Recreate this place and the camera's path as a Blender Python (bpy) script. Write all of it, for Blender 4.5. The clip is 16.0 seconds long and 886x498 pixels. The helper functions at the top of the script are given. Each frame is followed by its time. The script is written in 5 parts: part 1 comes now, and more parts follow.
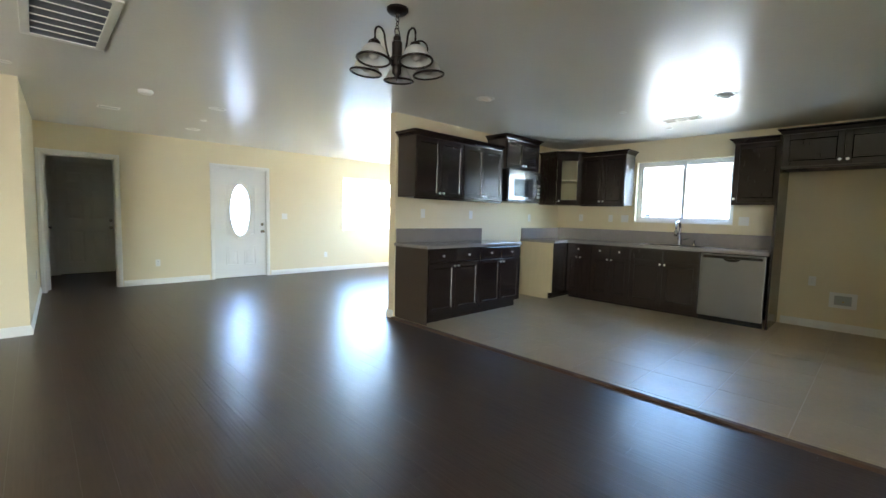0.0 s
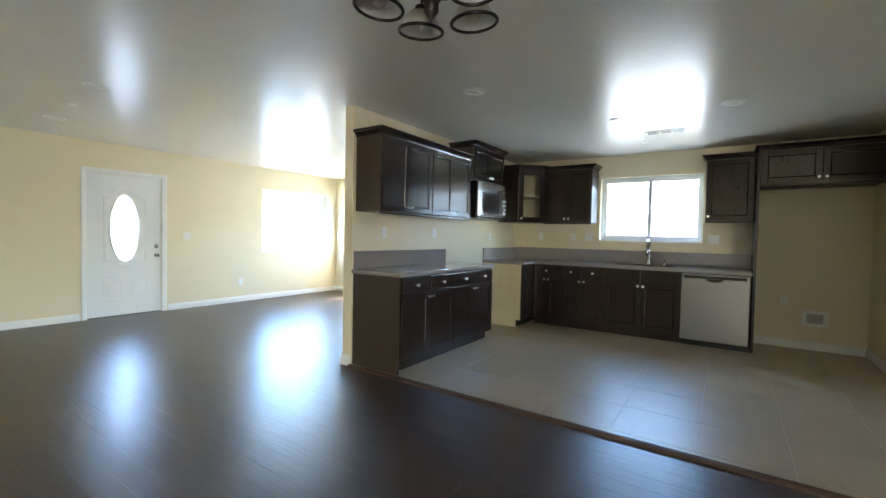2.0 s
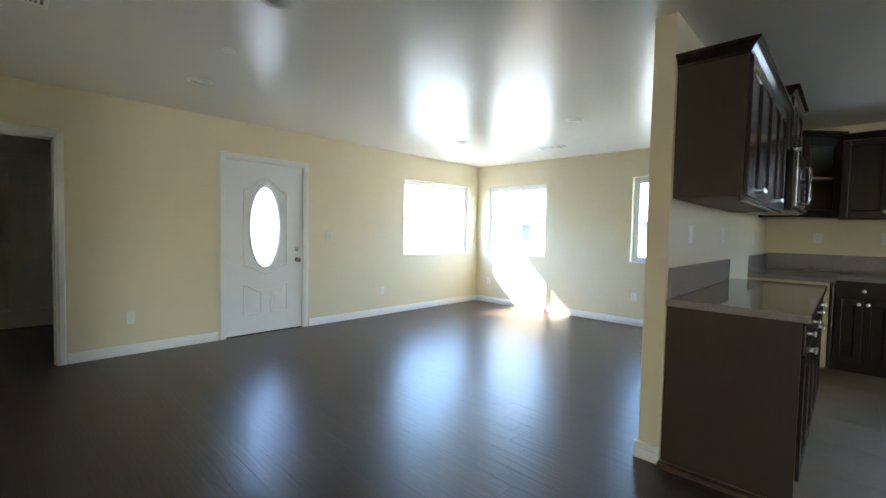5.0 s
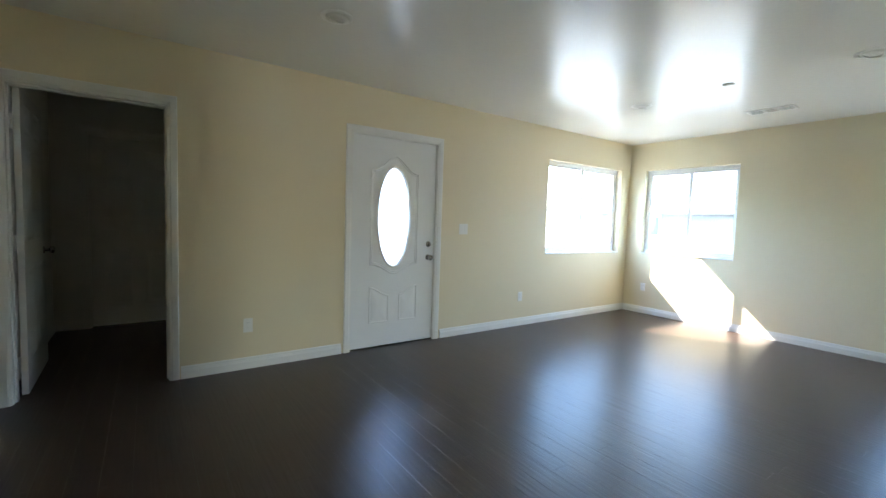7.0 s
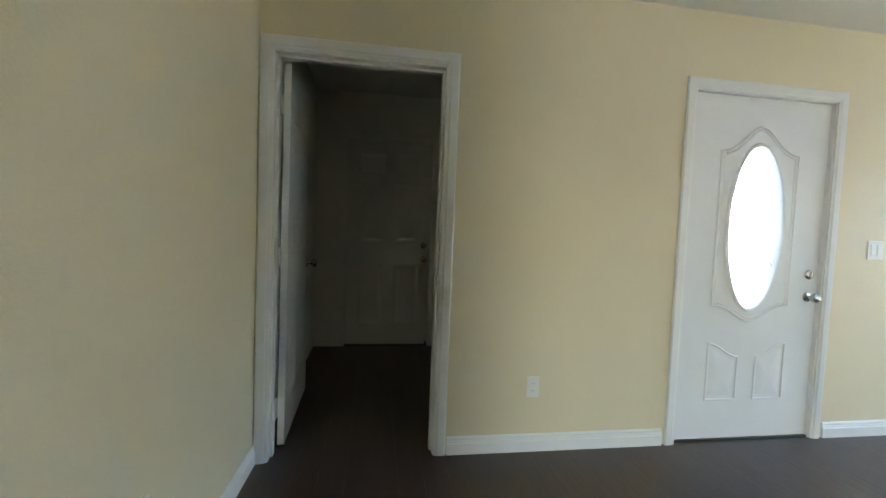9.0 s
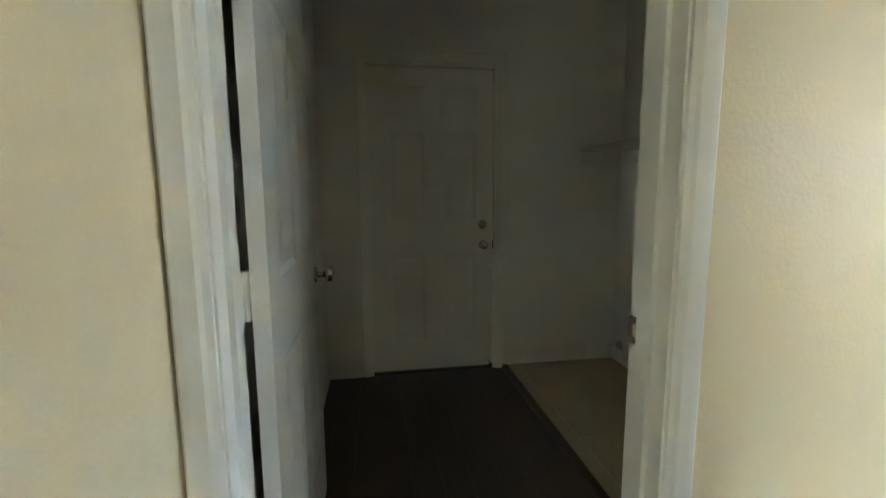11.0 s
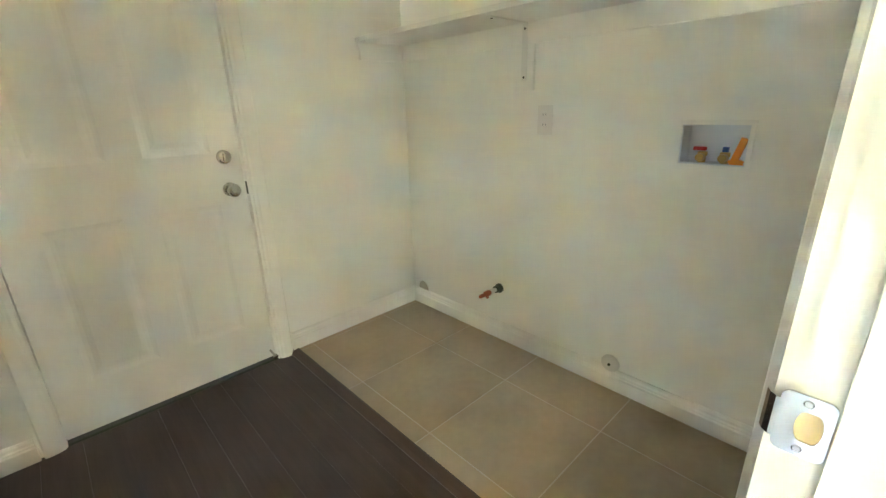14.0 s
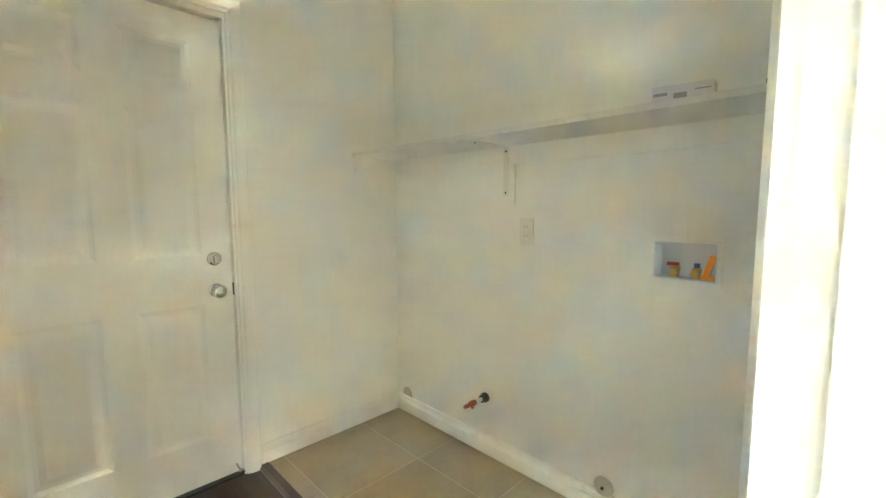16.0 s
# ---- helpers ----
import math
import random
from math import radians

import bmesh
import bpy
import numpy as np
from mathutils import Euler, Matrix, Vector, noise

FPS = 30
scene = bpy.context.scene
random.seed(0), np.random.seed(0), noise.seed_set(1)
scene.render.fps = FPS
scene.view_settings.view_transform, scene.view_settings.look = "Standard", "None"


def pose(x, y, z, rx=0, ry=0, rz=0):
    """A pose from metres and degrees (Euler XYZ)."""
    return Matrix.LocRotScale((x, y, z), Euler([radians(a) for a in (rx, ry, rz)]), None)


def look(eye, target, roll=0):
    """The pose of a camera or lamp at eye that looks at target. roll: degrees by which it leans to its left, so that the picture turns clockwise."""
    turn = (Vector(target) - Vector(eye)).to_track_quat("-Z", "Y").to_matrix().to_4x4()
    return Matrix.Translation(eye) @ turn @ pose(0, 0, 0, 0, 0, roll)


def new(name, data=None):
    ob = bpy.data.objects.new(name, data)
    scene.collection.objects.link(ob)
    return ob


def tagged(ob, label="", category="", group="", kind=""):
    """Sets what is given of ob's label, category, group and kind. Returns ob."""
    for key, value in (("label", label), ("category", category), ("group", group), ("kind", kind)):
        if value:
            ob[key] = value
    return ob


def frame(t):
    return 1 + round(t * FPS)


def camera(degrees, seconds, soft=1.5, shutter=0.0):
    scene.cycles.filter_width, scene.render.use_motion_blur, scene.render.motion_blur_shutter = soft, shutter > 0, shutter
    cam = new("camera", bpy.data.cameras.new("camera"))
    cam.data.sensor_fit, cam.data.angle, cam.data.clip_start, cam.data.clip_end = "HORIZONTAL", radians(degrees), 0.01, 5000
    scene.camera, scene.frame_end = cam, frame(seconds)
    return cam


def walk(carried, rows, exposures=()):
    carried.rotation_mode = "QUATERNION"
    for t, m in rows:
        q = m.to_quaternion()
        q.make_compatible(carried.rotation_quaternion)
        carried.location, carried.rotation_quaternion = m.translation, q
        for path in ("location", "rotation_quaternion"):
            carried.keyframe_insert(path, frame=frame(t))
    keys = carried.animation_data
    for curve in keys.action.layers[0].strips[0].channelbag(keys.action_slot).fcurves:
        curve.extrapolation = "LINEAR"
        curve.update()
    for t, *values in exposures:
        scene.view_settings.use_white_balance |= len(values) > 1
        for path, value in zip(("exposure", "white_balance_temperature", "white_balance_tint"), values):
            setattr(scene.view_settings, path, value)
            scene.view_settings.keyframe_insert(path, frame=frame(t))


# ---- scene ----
cam = camera(92.5, 16.0)
PATH = [
    (0, (0.064, 0.325, 1.261), (1.447, 1.761, 1.105), 1.4),
    (0.5, (0.171, 0.546, 1.265), (1.653, 1.883, 1.128), 0.7),
    (1, (0.24, 0.777, 1.255), (1.793, 2.029, 1.12), 1.1),
    (1.5, (0.268, 1.096, 1.257), (1.927, 2.211, 1.192), 0.6),
    (2, (0.341, 1.441, 1.259), (1.996, 2.563, 1.197), 1.2),
    (2.5, (0.428, 1.826, 1.279), (2.013, 3.044, 1.217), 1.7),
    (3, (0.455, 2.244, 1.275), (2.024, 3.483, 1.227), 1.1),
    (3.5, (0.51, 2.627, 1.255), (2.019, 3.938, 1.183), 1.1),
    (4, (0.598, 2.994, 1.265), (2.034, 4.384, 1.203), 1.2),
    (6.5, (0.761, 4.7, 1.268), (2.211, 6.072, 1.145), 1.3),
    (7, (0.864, 5.052, 1.261), (2.007, 6.687, 1.126), 1.9),
    (7.5, (0.886, 5.418, 1.276), (1.759, 7.211, 1.126), 2.1),
    (8, (0.81, 5.785, 1.277), (1.497, 7.658, 1.147), 0.6),
    (8.5, (0.752, 6.187, 1.251), (1.223, 8.128, 1.156), 0.3),
    (9, (0.655, 6.567, 1.212), (0.97, 8.539, 1.106), 2.3),
    (11.5, (0.412, 8.267, 1.218), (0.756, 10.2, 0.837), -1.4),
    (12, (0.43, 8.475, 1.201), (0.931, 10.33, 0.645), -1.5),
    (12.5, (0.434, 8.658, 1.18), (1.197, 10.37, 0.482), -2.2),
    (13, (0.462, 8.769, 1.172), (1.404, 10.352, 0.394), -2.2),
    (13.5, (0.503, 8.825, 1.185), (1.626, 10.3, 0.437), -1.8),
    (14, (0.543, 8.838, 1.193), (1.839, 10.22, 0.552), -1.7),
    (14.5, (0.567, 8.853, 1.208), (1.978, 10.177, 0.704), -1.6),
    (15, (0.574, 8.858, 1.218), (2.023, 10.189, 0.845), -0.9),
    (15.5, (0.578, 8.842, 1.228), (2.03, 10.191, 0.966), -0.7),
    (16, (0.564, 8.807, 1.233), (1.954, 10.23, 1.035), -0.2),
]
SKY_STRENGTH, SUN_STRENGTH, PATIO_POWER = 0.15, 1.2, 5.2
EXPOSURES = ((0.0, 5.9), (2.0, 5.8), (3.5, 5.63), (6.5, 4.8), (8.0, 5.1), (9.0, 5.55), (11.3, 6.95), (12.0, 8.15), (12.5, 8.88), (13.0, 9.4), (14.0, 9.68), (16.0, 9.82))
rows = [(t, look(eye, to, lean)) for t, eye, to, lean in PATH]
walk(cam, rows, EXPOSURES)

# ---- world and light ----
scene.cycles.max_bounces, scene.cycles.diffuse_bounces, scene.cycles.glossy_bounces = 16, 12, 6
scene.cycles.caustics_reflective = False
SUN = Vector((-1.0, 1.62, 1.58)).normalized()
world = bpy.data.worlds.new("world")
scene.world = world
world.use_nodes = True
wn = world.node_tree.nodes
wl = world.node_tree.links
sky = wn.new("ShaderNodeTexSky")
sky.sky_type = 'NISHITA'
sky.sun_disc = False
sky.ozone_density, sky.dust_density = 3.0, 0.3
sky.sun_elevation = math.asin(SUN.z)
sky.sun_rotation = math.atan2(SUN.x, SUN.y)
wn["Background"].inputs[1].default_value = SKY_STRENGTH
wl.new(sky.outputs[0], wn["Background"].inputs[0])
sun_data = bpy.data.lights.new("sun", 'SUN')
sun_data.energy = SUN_STRENGTH
sun_data.angle = radians(0.53)
sun_data.color = (1.0, 0.95, 0.87)
sun_lamp = new("sun", sun_data)
sun_lamp.matrix_world = look(SUN * 30, (0, 0, 0))

# added lamp in the unseen patio door's opening, brightens the dining side
patio_lamp_data = bpy.data.lights.new("added_patio_lamp", 'AREA')
patio_lamp_data.shape = 'RECTANGLE'
patio_lamp_data.size, patio_lamp_data.size_y = 1.82, 1.95
patio_lamp_data.energy = PATIO_POWER
patio_lamp_data.color = (1.0, 0.96, 0.91)
new("added_patio_lamp", patio_lamp_data).matrix_world = pose(-4.35, -2.46, 1.035, 90)

# portals in the openings: they only steer the sky's light through the glass
for x, y, z, wide, high, m in ((5.815, 8.84, 1.48, 1.57, 1.19, (-90, 0, 0)), (6.96, 7.895, 1.4825, 1.21, 1.185, (90, 0, 90)), (6.96, 5.33, 1.4875, 1.2, 1.195, (90, 0, 90)), (6.96, 2.4, 1.6975, 1.3, 0.905, (90, 0, 90)), (-4.35, -2.51, 1.035, 1.9, 2.03, (90, 0, 0))):
    port_data = bpy.data.lights.new("window_portal", 'AREA')
    port_data.shape = 'RECTANGLE'
    port_data.size, port_data.size_y = wide, high
    port_data.cycles.is_portal = True
    new("window_portal", port_data).matrix_world = pose(x, y, z, *m)

# ---- materials ----
def shader(name, colour, rough=0.5, metal=0.0, vary=0.06, scale=3.0, stretch=(1, 1, 1), bump=0.0, bump_scale=120.0,
           fine=0.0, fine_scale=60.0, random_tone=0.0, rough_vary=0.0, coat=0.0, spec=0.5, bump_stretch=None):
    m = bpy.data.materials.new(name)
    m.use_nodes = True
    n, l = m.node_tree.nodes, m.node_tree.links
    b = n["Principled BSDF"]
    b.inputs["Roughness"].default_value = rough
    b.inputs["Metallic"].default_value = metal
    b.inputs["Coat Weight"].default_value = coat
    b.inputs["Specular IOR Level"].default_value = spec
    tc = n.new("ShaderNodeTexCoord")
    mp = n.new("ShaderNodeMapping")
    mp.inputs["Scale"].default_value = stretch
    place = tc.outputs["Object"]
    if random_tone:
        where = n.new("ShaderNodeObjectInfo")
        shift = n.new("ShaderNodeVectorMath")
        shift.operation = 'MULTIPLY_ADD'
        l.new(where.outputs["Random"], shift.inputs[0])
        shift.inputs[1].default_value = (3.7, 9.1, 0.0)
        l.new(tc.outputs["Object"], shift.inputs[2])
        place = shift.outputs[0]
    l.new(place, mp.inputs[0])
    big = n.new("ShaderNodeTexNoise")
    big.inputs["Scale"].default_value = scale
    big.inputs["Detail"].default_value = 6
    l.new(mp.outputs[0], big.inputs["Vector"])
    small = n.new("ShaderNodeTexNoise")
    small.inputs["Scale"].default_value = fine_scale
    small.inputs["Detail"].default_value = 4
    l.new(mp.outputs[0], small.inputs["Vector"])
    value = n.new("ShaderNodeMath")
    value.operation = 'MULTIPLY_ADD'
    l.new(big.outputs[0], value.inputs[0])
    value.inputs[1].default_value = 2 * vary
    value.inputs[2].default_value = 1 - vary
    v2 = n.new("ShaderNodeMath")
    v2.operation = 'MULTIPLY_ADD'
    l.new(small.outputs[0], v2.inputs[0])
    v2.inputs[1].default_value = 2 * fine
    v2.inputs[2].default_value = -fine
    add = n.new("ShaderNodeMath")
    add.operation = 'ADD'
    l.new(value.outputs[0], add.inputs[0])
    l.new(v2.outputs[0], add.inputs[1])
    last = add
    if random_tone:
        info = n.new("ShaderNodeObjectInfo")
        r = n.new("ShaderNodeMath")
        r.operation = 'MULTIPLY_ADD'
        l.new(info.outputs["Random"], r.inputs[0])
        r.inputs[1].default_value = 2 * random_tone
        r.inputs[2].default_value = 1 - random_tone
        mul = n.new("ShaderNodeMath")
        mul.operation = 'MULTIPLY'
        l.new(add.outputs[0], mul.inputs[0])
        l.new(r.outputs[0], mul.inputs[1])
        last = mul
    mix = n.new("ShaderNodeVectorMath")
    mix.operation = 'SCALE'
    mix.inputs[0].default_value = colour
    l.new(last.outputs[0], mix.inputs["Scale"])
    l.new(mix.outputs[0], b.inputs["Base Color"])
    if rough_vary:
        rr = n.new("ShaderNodeMath")
        rr.operation = 'MULTIPLY_ADD'
        l.new(big.outputs[0], rr.inputs[0])
        rr.inputs[1].default_value = 2 * rough_vary
        rr.inputs[2].default_value = rough - rough_vary
        l.new(rr.outputs[0], b.inputs["Roughness"])
    if bump:
        bn = n.new("ShaderNodeTexNoise")
        bn.inputs["Scale"].default_value = bump_scale
        bn.inputs["Detail"].default_value = 3
        if bump_stretch:
            mp2 = n.new("ShaderNodeMapping")
            mp2.inputs["Scale"].default_value = bump_stretch
            l.new(place, mp2.inputs[0])
            l.new(mp2.outputs[0], bn.inputs["Vector"])
        else:
            l.new(tc.outputs["Object"], bn.inputs["Vector"])
        bp = n.new("ShaderNodeBump")
        bp.inputs["Strength"].default_value = 1.0
        bp.inputs["Distance"].default_value = bump
        l.new(bn.outputs[0], bp.inputs["Height"])
        l.new(bp.outputs[0], b.inputs["Normal"])
    return m


PAINT = shader("cream_wall_paint", (0.705, 0.62, 0.43), 0.42, vary=0.03, scale=1.2, bump=0.0012, bump_scale=90, fine=0.015)
LAUNDRY_PAINT = shader("pale_laundry_paint", (0.825, 0.825, 0.79), 0.42, vary=0.025, scale=1.1, bump=0.001, bump_scale=90, fine=0.015)
CEILING = shader("glossy_ceiling_paint", (0.81, 0.80, 0.755), 0.26, vary=0.03, scale=1.0, spec=0.40, bump=0.0014, bump_scale=26, fine=0.01, rough_vary=0.01)
TRIM = shader("white_trim_paint", (0.74, 0.74, 0.71), 0.33, vary=0.03, scale=4, bump=0.0003, bump_scale=60, fine=0.015)
DOOR_WHITE = shader("white_door_paint", (0.74, 0.75, 0.74), 0.36, vary=0.03, scale=3, bump=0.0003, bump_scale=80, fine=0.015)
VINYL = shader("white_vinyl", (0.76, 0.77, 0.77), 0.35, vary=0.02, scale=6)
PLATE = shader("white_plastic", (0.76, 0.75, 0.71), 0.3, vary=0.02, scale=20)
WOOD_FLOOR = shader("dark_scraped_laminate", (0.062, 0.041, 0.031), 0.33, spec=0.42, vary=0.35, scale=5.0, stretch=(9, 0.7, 9), fine=0.18,
                    fine_scale=25, random_tone=0.07, rough_vary=0.03, bump=0.0014, bump_scale=3.0, bump_stretch=(22, 0.9, 1))
STRIP = shader("dark_wood_strip", (0.078, 0.046, 0.030), 0.33, vary=0.25, scale=5, stretch=(8, 1, 8), fine=0.1)
TILE = shader("beige_floor_tile", (0.43, 0.34, 0.225), 0.36, vary=0.20, scale=3.5, fine=0.10, fine_scale=30, random_tone=0.03, bump=0.0006, bump_scale=14, rough_vary=0.06)
GROUT = shader("floor_grout", (0.56, 0.49, 0.39), 0.6, vary=0.1, scale=20)
CABINET = shader("espresso_cabinet_wood", (0.021, 0.0135, 0.011), 0.19, spec=0.5, vary=0.10, scale=6, stretch=(7, 7, 0.9), fine=0.05, fine_scale=22, random_tone=0.05)
CABINET_SIDE = shader("brown_cabinet_side_laminate", (0.045, 0.030, 0.020), 0.42, vary=0.14, scale=6, stretch=(7, 7, 0.9), fine=0.06, fine_scale=22)
RAW_PANEL = shader("unfinished_light_panel", (0.56, 0.47, 0.30), 0.55, vary=0.08, scale=5, stretch=(3, 3, 0.6), fine=0.05)
COUNTER = shader("polished_speckled_grey_worktop", (0.25, 0.225, 0.215), 0.05, vary=0.1, scale=9, fine=0.5, fine_scale=190, bump=0.0)
STEEL = shader("brushed_stainless", (0.42, 0.42, 0.43), 0.16, metal=1.0, vary=0.05, scale=6, stretch=(1, 1, 40), fine=0.04)
CHROME = shader("polished_chrome", (0.52, 0.52, 0.53), 0.12, metal=1.0, vary=0.02)
NICKEL = shader("satin_nickel", (0.50, 0.485, 0.46), 0.24, metal=1.0, vary=0.03)
KNOB = shader("bright_nickel_knob", (0.82, 0.80, 0.77), 0.30, metal=1.0, vary=0.03)
DW_FRONT = shader("stainless_dishwasher_front", (0.21, 0.21, 0.21), 0.33, metal=1.0, vary=0.04, scale=5, stretch=(1, 1, 30), fine=0.03)
BLACK = shader("black_plastic", (0.012, 0.012, 0.013), 0.25, vary=0.1)
DARK_GLASS = shader("dark_oven_glass", (0.015, 0.016, 0.018), 0.08, vary=0.05)
BRONZE = shader("oil_rubbed_bronze", (0.025, 0.019, 0.016), 0.38, metal=0.6, vary=0.2, scale=20)
# cloth of the return-air filter; also painted shade in the register slots
FILTER_AND_SHADE = shader("grey_filter_and_slot_shade", (0.17, 0.19, 0.23), 0.95, vary=0.15, scale=30, fine=0.1)
BRASS = shader("brass", (0.55, 0.38, 0.15), 0.3, metal=1.0, vary=0.08)
COPPER = shader("red_copper", (0.42, 0.14, 0.08), 0.38, metal=0.8, vary=0.15, scale=30)
DARK_METAL = shader("dark_fitting", (0.05, 0.055, 0.04), 0.4, metal=0.5, vary=0.2)
ORANGE = shader("orange_plastic", (0.85, 0.30, 0.02), 0.4, vary=0.05)
RED = shader("red_plastic", (0.45, 0.02, 0.02), 0.4, vary=0.05)
BLUE = shader("blue_plastic", (0.05, 0.12, 0.42), 0.4, vary=0.05)
CARD = shader("white_card", (0.72, 0.71, 0.68), 0.6, vary=0.04)
LILAC_CARD = shader("lilac_white_card", (0.72, 0.71, 0.73), 0.6, vary=0.04)
INK = shader("grey_print", (0.36, 0.36, 0.37), 0.7, vary=0.05)
STUCCO = shader("pale_stucco", (0.62, 0.60, 0.56), 0.9, vary=0.08, scale=2, bump=0.004, bump_scale=40)
SHINGLE = shader("light_roof_shingle", (0.42, 0.40, 0.38), 0.9, vary=0.15, scale=5, bump=0.004, bump_scale=20)
CONCRETE = shader("pale_dry_ground", (0.45, 0.42, 0.36), 0.95, vary=0.15, scale=0.8, fine=0.06, bump=0.004, bump_scale=15)
SIDING = shader("pale_grey_house_siding", (0.27, 0.27, 0.265), 0.8, vary=0.06, scale=3)
DULL_STEEL = shader("dull_white_metal", (0.62, 0.62, 0.60), 0.4, vary=0.05)
# grey of the microwave buttons, and painted shade in the water box
BOX_GREY = shader("grey_plastic_and_recess_shade", (0.40, 0.40, 0.38), 0.5, vary=0.05)
BOX_WHITE = shader("cool_white_box_plastic", (0.66, 0.70, 0.76), 0.35, vary=0.03)
FENCE = shader("white_fence_board", (0.78, 0.77, 0.74), 0.6, vary=0.06, scale=3)
WINDOW_DARK = shader("distant_window_glass", (0.08, 0.095, 0.105), 0.1, vary=0.1)


def glass(name, rough=0.0, tint=(1, 1, 1), through_=1.0):
    m = bpy.data.materials.new(name)
    m.use_nodes = True
    b = m.node_tree.nodes["Principled BSDF"]
    b.inputs["Base Color"].default_value = (*tint, 1)
    b.inputs["Roughness"].default_value = rough
    b.inputs["Transmission Weight"].default_value = through_
    b.inputs["IOR"].default_value = 1.45
    return m


GLASS = bpy.data.materials.new("clear_window_glass")     # thin panes: see-through with a faint mirror gloss
GLASS.use_nodes = True
gn, gl = GLASS.node_tree.nodes, GLASS.node_tree.links
gn.remove(gn["Principled BSDF"])
g_clear, g_gloss, g_mix = gn.new("ShaderNodeBsdfTransparent"), gn.new("ShaderNodeBsdfGlossy"), gn.new("ShaderNodeMixShader")
g_clear.inputs[0].default_value = (0.95, 0.97, 0.96, 1)
g_gloss.inputs["Roughness"].default_value = 0.0
g_mix.inputs[0].default_value = 0.05
gl.new(g_clear.outputs[0], g_mix.inputs[1])
gl.new(g_gloss.outputs[0], g_mix.inputs[2])
gl.new(g_mix.outputs[0], gn["Material Output"].inputs[0])
ETCHED = glass("etched_glass", 0.35, (0.96, 0.98, 1.0))
SEEDED = glass("seeded_shade_glass", 0.32, (0.86, 0.86, 0.83), 0.62)


# ---- building helpers ----
def box(bm, x0, x1, y0, y1, z0, z1, bevel=0.0, m=None):
    """An axis-aligned block, with eased edges if bevel is set, moved by m."""
    if x0 > x1: x0, x1 = x1, x0
    if y0 > y1: y0, y1 = y1, y0
    made = bmesh.ops.create_cube(bm, size=1.0)["verts"]
    for v in made:
        v.co = Vector((x0 + (v.co.x + 0.5) * (x1 - x0), y0 + (v.co.y + 0.5) * (y1 - y0), z0 + (v.co.z + 0.5) * (z1 - z0)))
    if bevel:
        edges = list({e for v in made for e in v.link_edges})
        out = bmesh.ops.bevel(bm, geom=edges, offset=bevel, segments=2, affect='EDGES', profile=0.6)
        made = list({v for f in out["faces"] for v in f.verts} | {v for v in made if v.is_valid})
    if m is not None:
        bmesh.ops.transform(bm, matrix=m, verts=[v for v in made if v.is_valid])
    return made


def lathe(bm, profile, m=None, seg=20, closed=True):
    """A turned body: profile of (radius, height)."""
    rings = []
    for r, z in profile:
        rings.append([bm.verts.new((r * math.cos(2 * math.pi * i / seg), r * math.sin(2 * math.pi * i / seg), z)) for i in range(seg)])
    for a, b in zip(rings, rings[1:]):
        for i in range(seg):
            bm.faces.new((a[i], a[(i + 1) % seg], b[(i + 1) % seg], b[i]))
    if closed:
        bm.faces.new(rings[0][::-1])
        bm.faces.new(rings[-1])
    verts = [v for ring in rings for v in ring]
    if m is not None:
        bmesh.ops.transform(bm, matrix=m, verts=verts)
    return verts


def tube(bm, pts, r, seg=8, m=None):
    """A round bar along a line of points."""
    pts = [Vector(p) for p in pts]
    rings = []
    for i, p in enumerate(pts):
        d = (pts[min(i + 1, len(pts) - 1)] - pts[max(i - 1, 0)]).normalized()
        q = d.to_track_quat('Z', 'Y')
        rings.append([bm.verts.new(p + q @ Vector((r * math.cos(2 * math.pi * k / seg), r * math.sin(2 * math.pi * k / seg), 0))) for k in range(seg)])
    for a, b in zip(rings, rings[1:]):
        for k in range(seg):
            bm.faces.new((a[k], a[(k + 1) % seg], b[(k + 1) % seg], b[k]))
    bm.faces.new(rings[0][::-1])
    bm.faces.new(rings[-1])
    verts = [v for ring in rings for v in ring]
    if m is not None:
        bmesh.ops.transform(bm, matrix=m, verts=verts)
    return verts


def torus(bm, major, minor, m=None, seg=28, ring=8, squash=1.0):
    grid = []
    for i in range(seg):
        a = 2 * math.pi * i / seg
        grid.append([bm.verts.new(((major + minor * math.cos(2 * math.pi * k / ring)) * math.cos(a),
                                   (major + minor * math.cos(2 * math.pi * k / ring)) * math.sin(a) * squash,
                                   minor * math.sin(2 * math.pi * k / ring))) for k in range(ring)])
    for i in range(seg):
        for k in range(ring):
            bm.faces.new((grid[i][k], grid[(i + 1) % seg][k], grid[(i + 1) % seg][(k + 1) % ring], grid[i][(k + 1) % ring]))
    verts = [v for g in grid for v in g]
    if m is not None:
        bmesh.ops.transform(bm, matrix=m, verts=verts)
    return verts


def mesh_of(bm, name, smooth=False):
    bmesh.ops.recalc_face_normals(bm, faces=bm.faces)
    me = bpy.data.meshes.new(name)
    bm.to_mesh(me)
    bm.free()
    if smooth:
        for p in me.polygons:
            p.use_smooth = True
        me.set_sharp_from_angle(angle=radians(38))
    return me


def thing(name, base, label, category, group=""):
    """A thing: an empty at its base, under which its parts go."""
    ob = new(name)
    ob.empty_display_size = 0.1
    ob.location = base
    return tagged(ob, label, category, group)


def part(name, bm, material, parent, label="", smooth=False):
    ob = new(name, mesh_of(bm, name, smooth))
    ob.data.materials.append(material)
    ob.parent = parent
    if parent.type == 'EMPTY':
        ob.matrix_parent_inverse = Matrix.Translation(-parent.location)
    return tagged(ob, label)


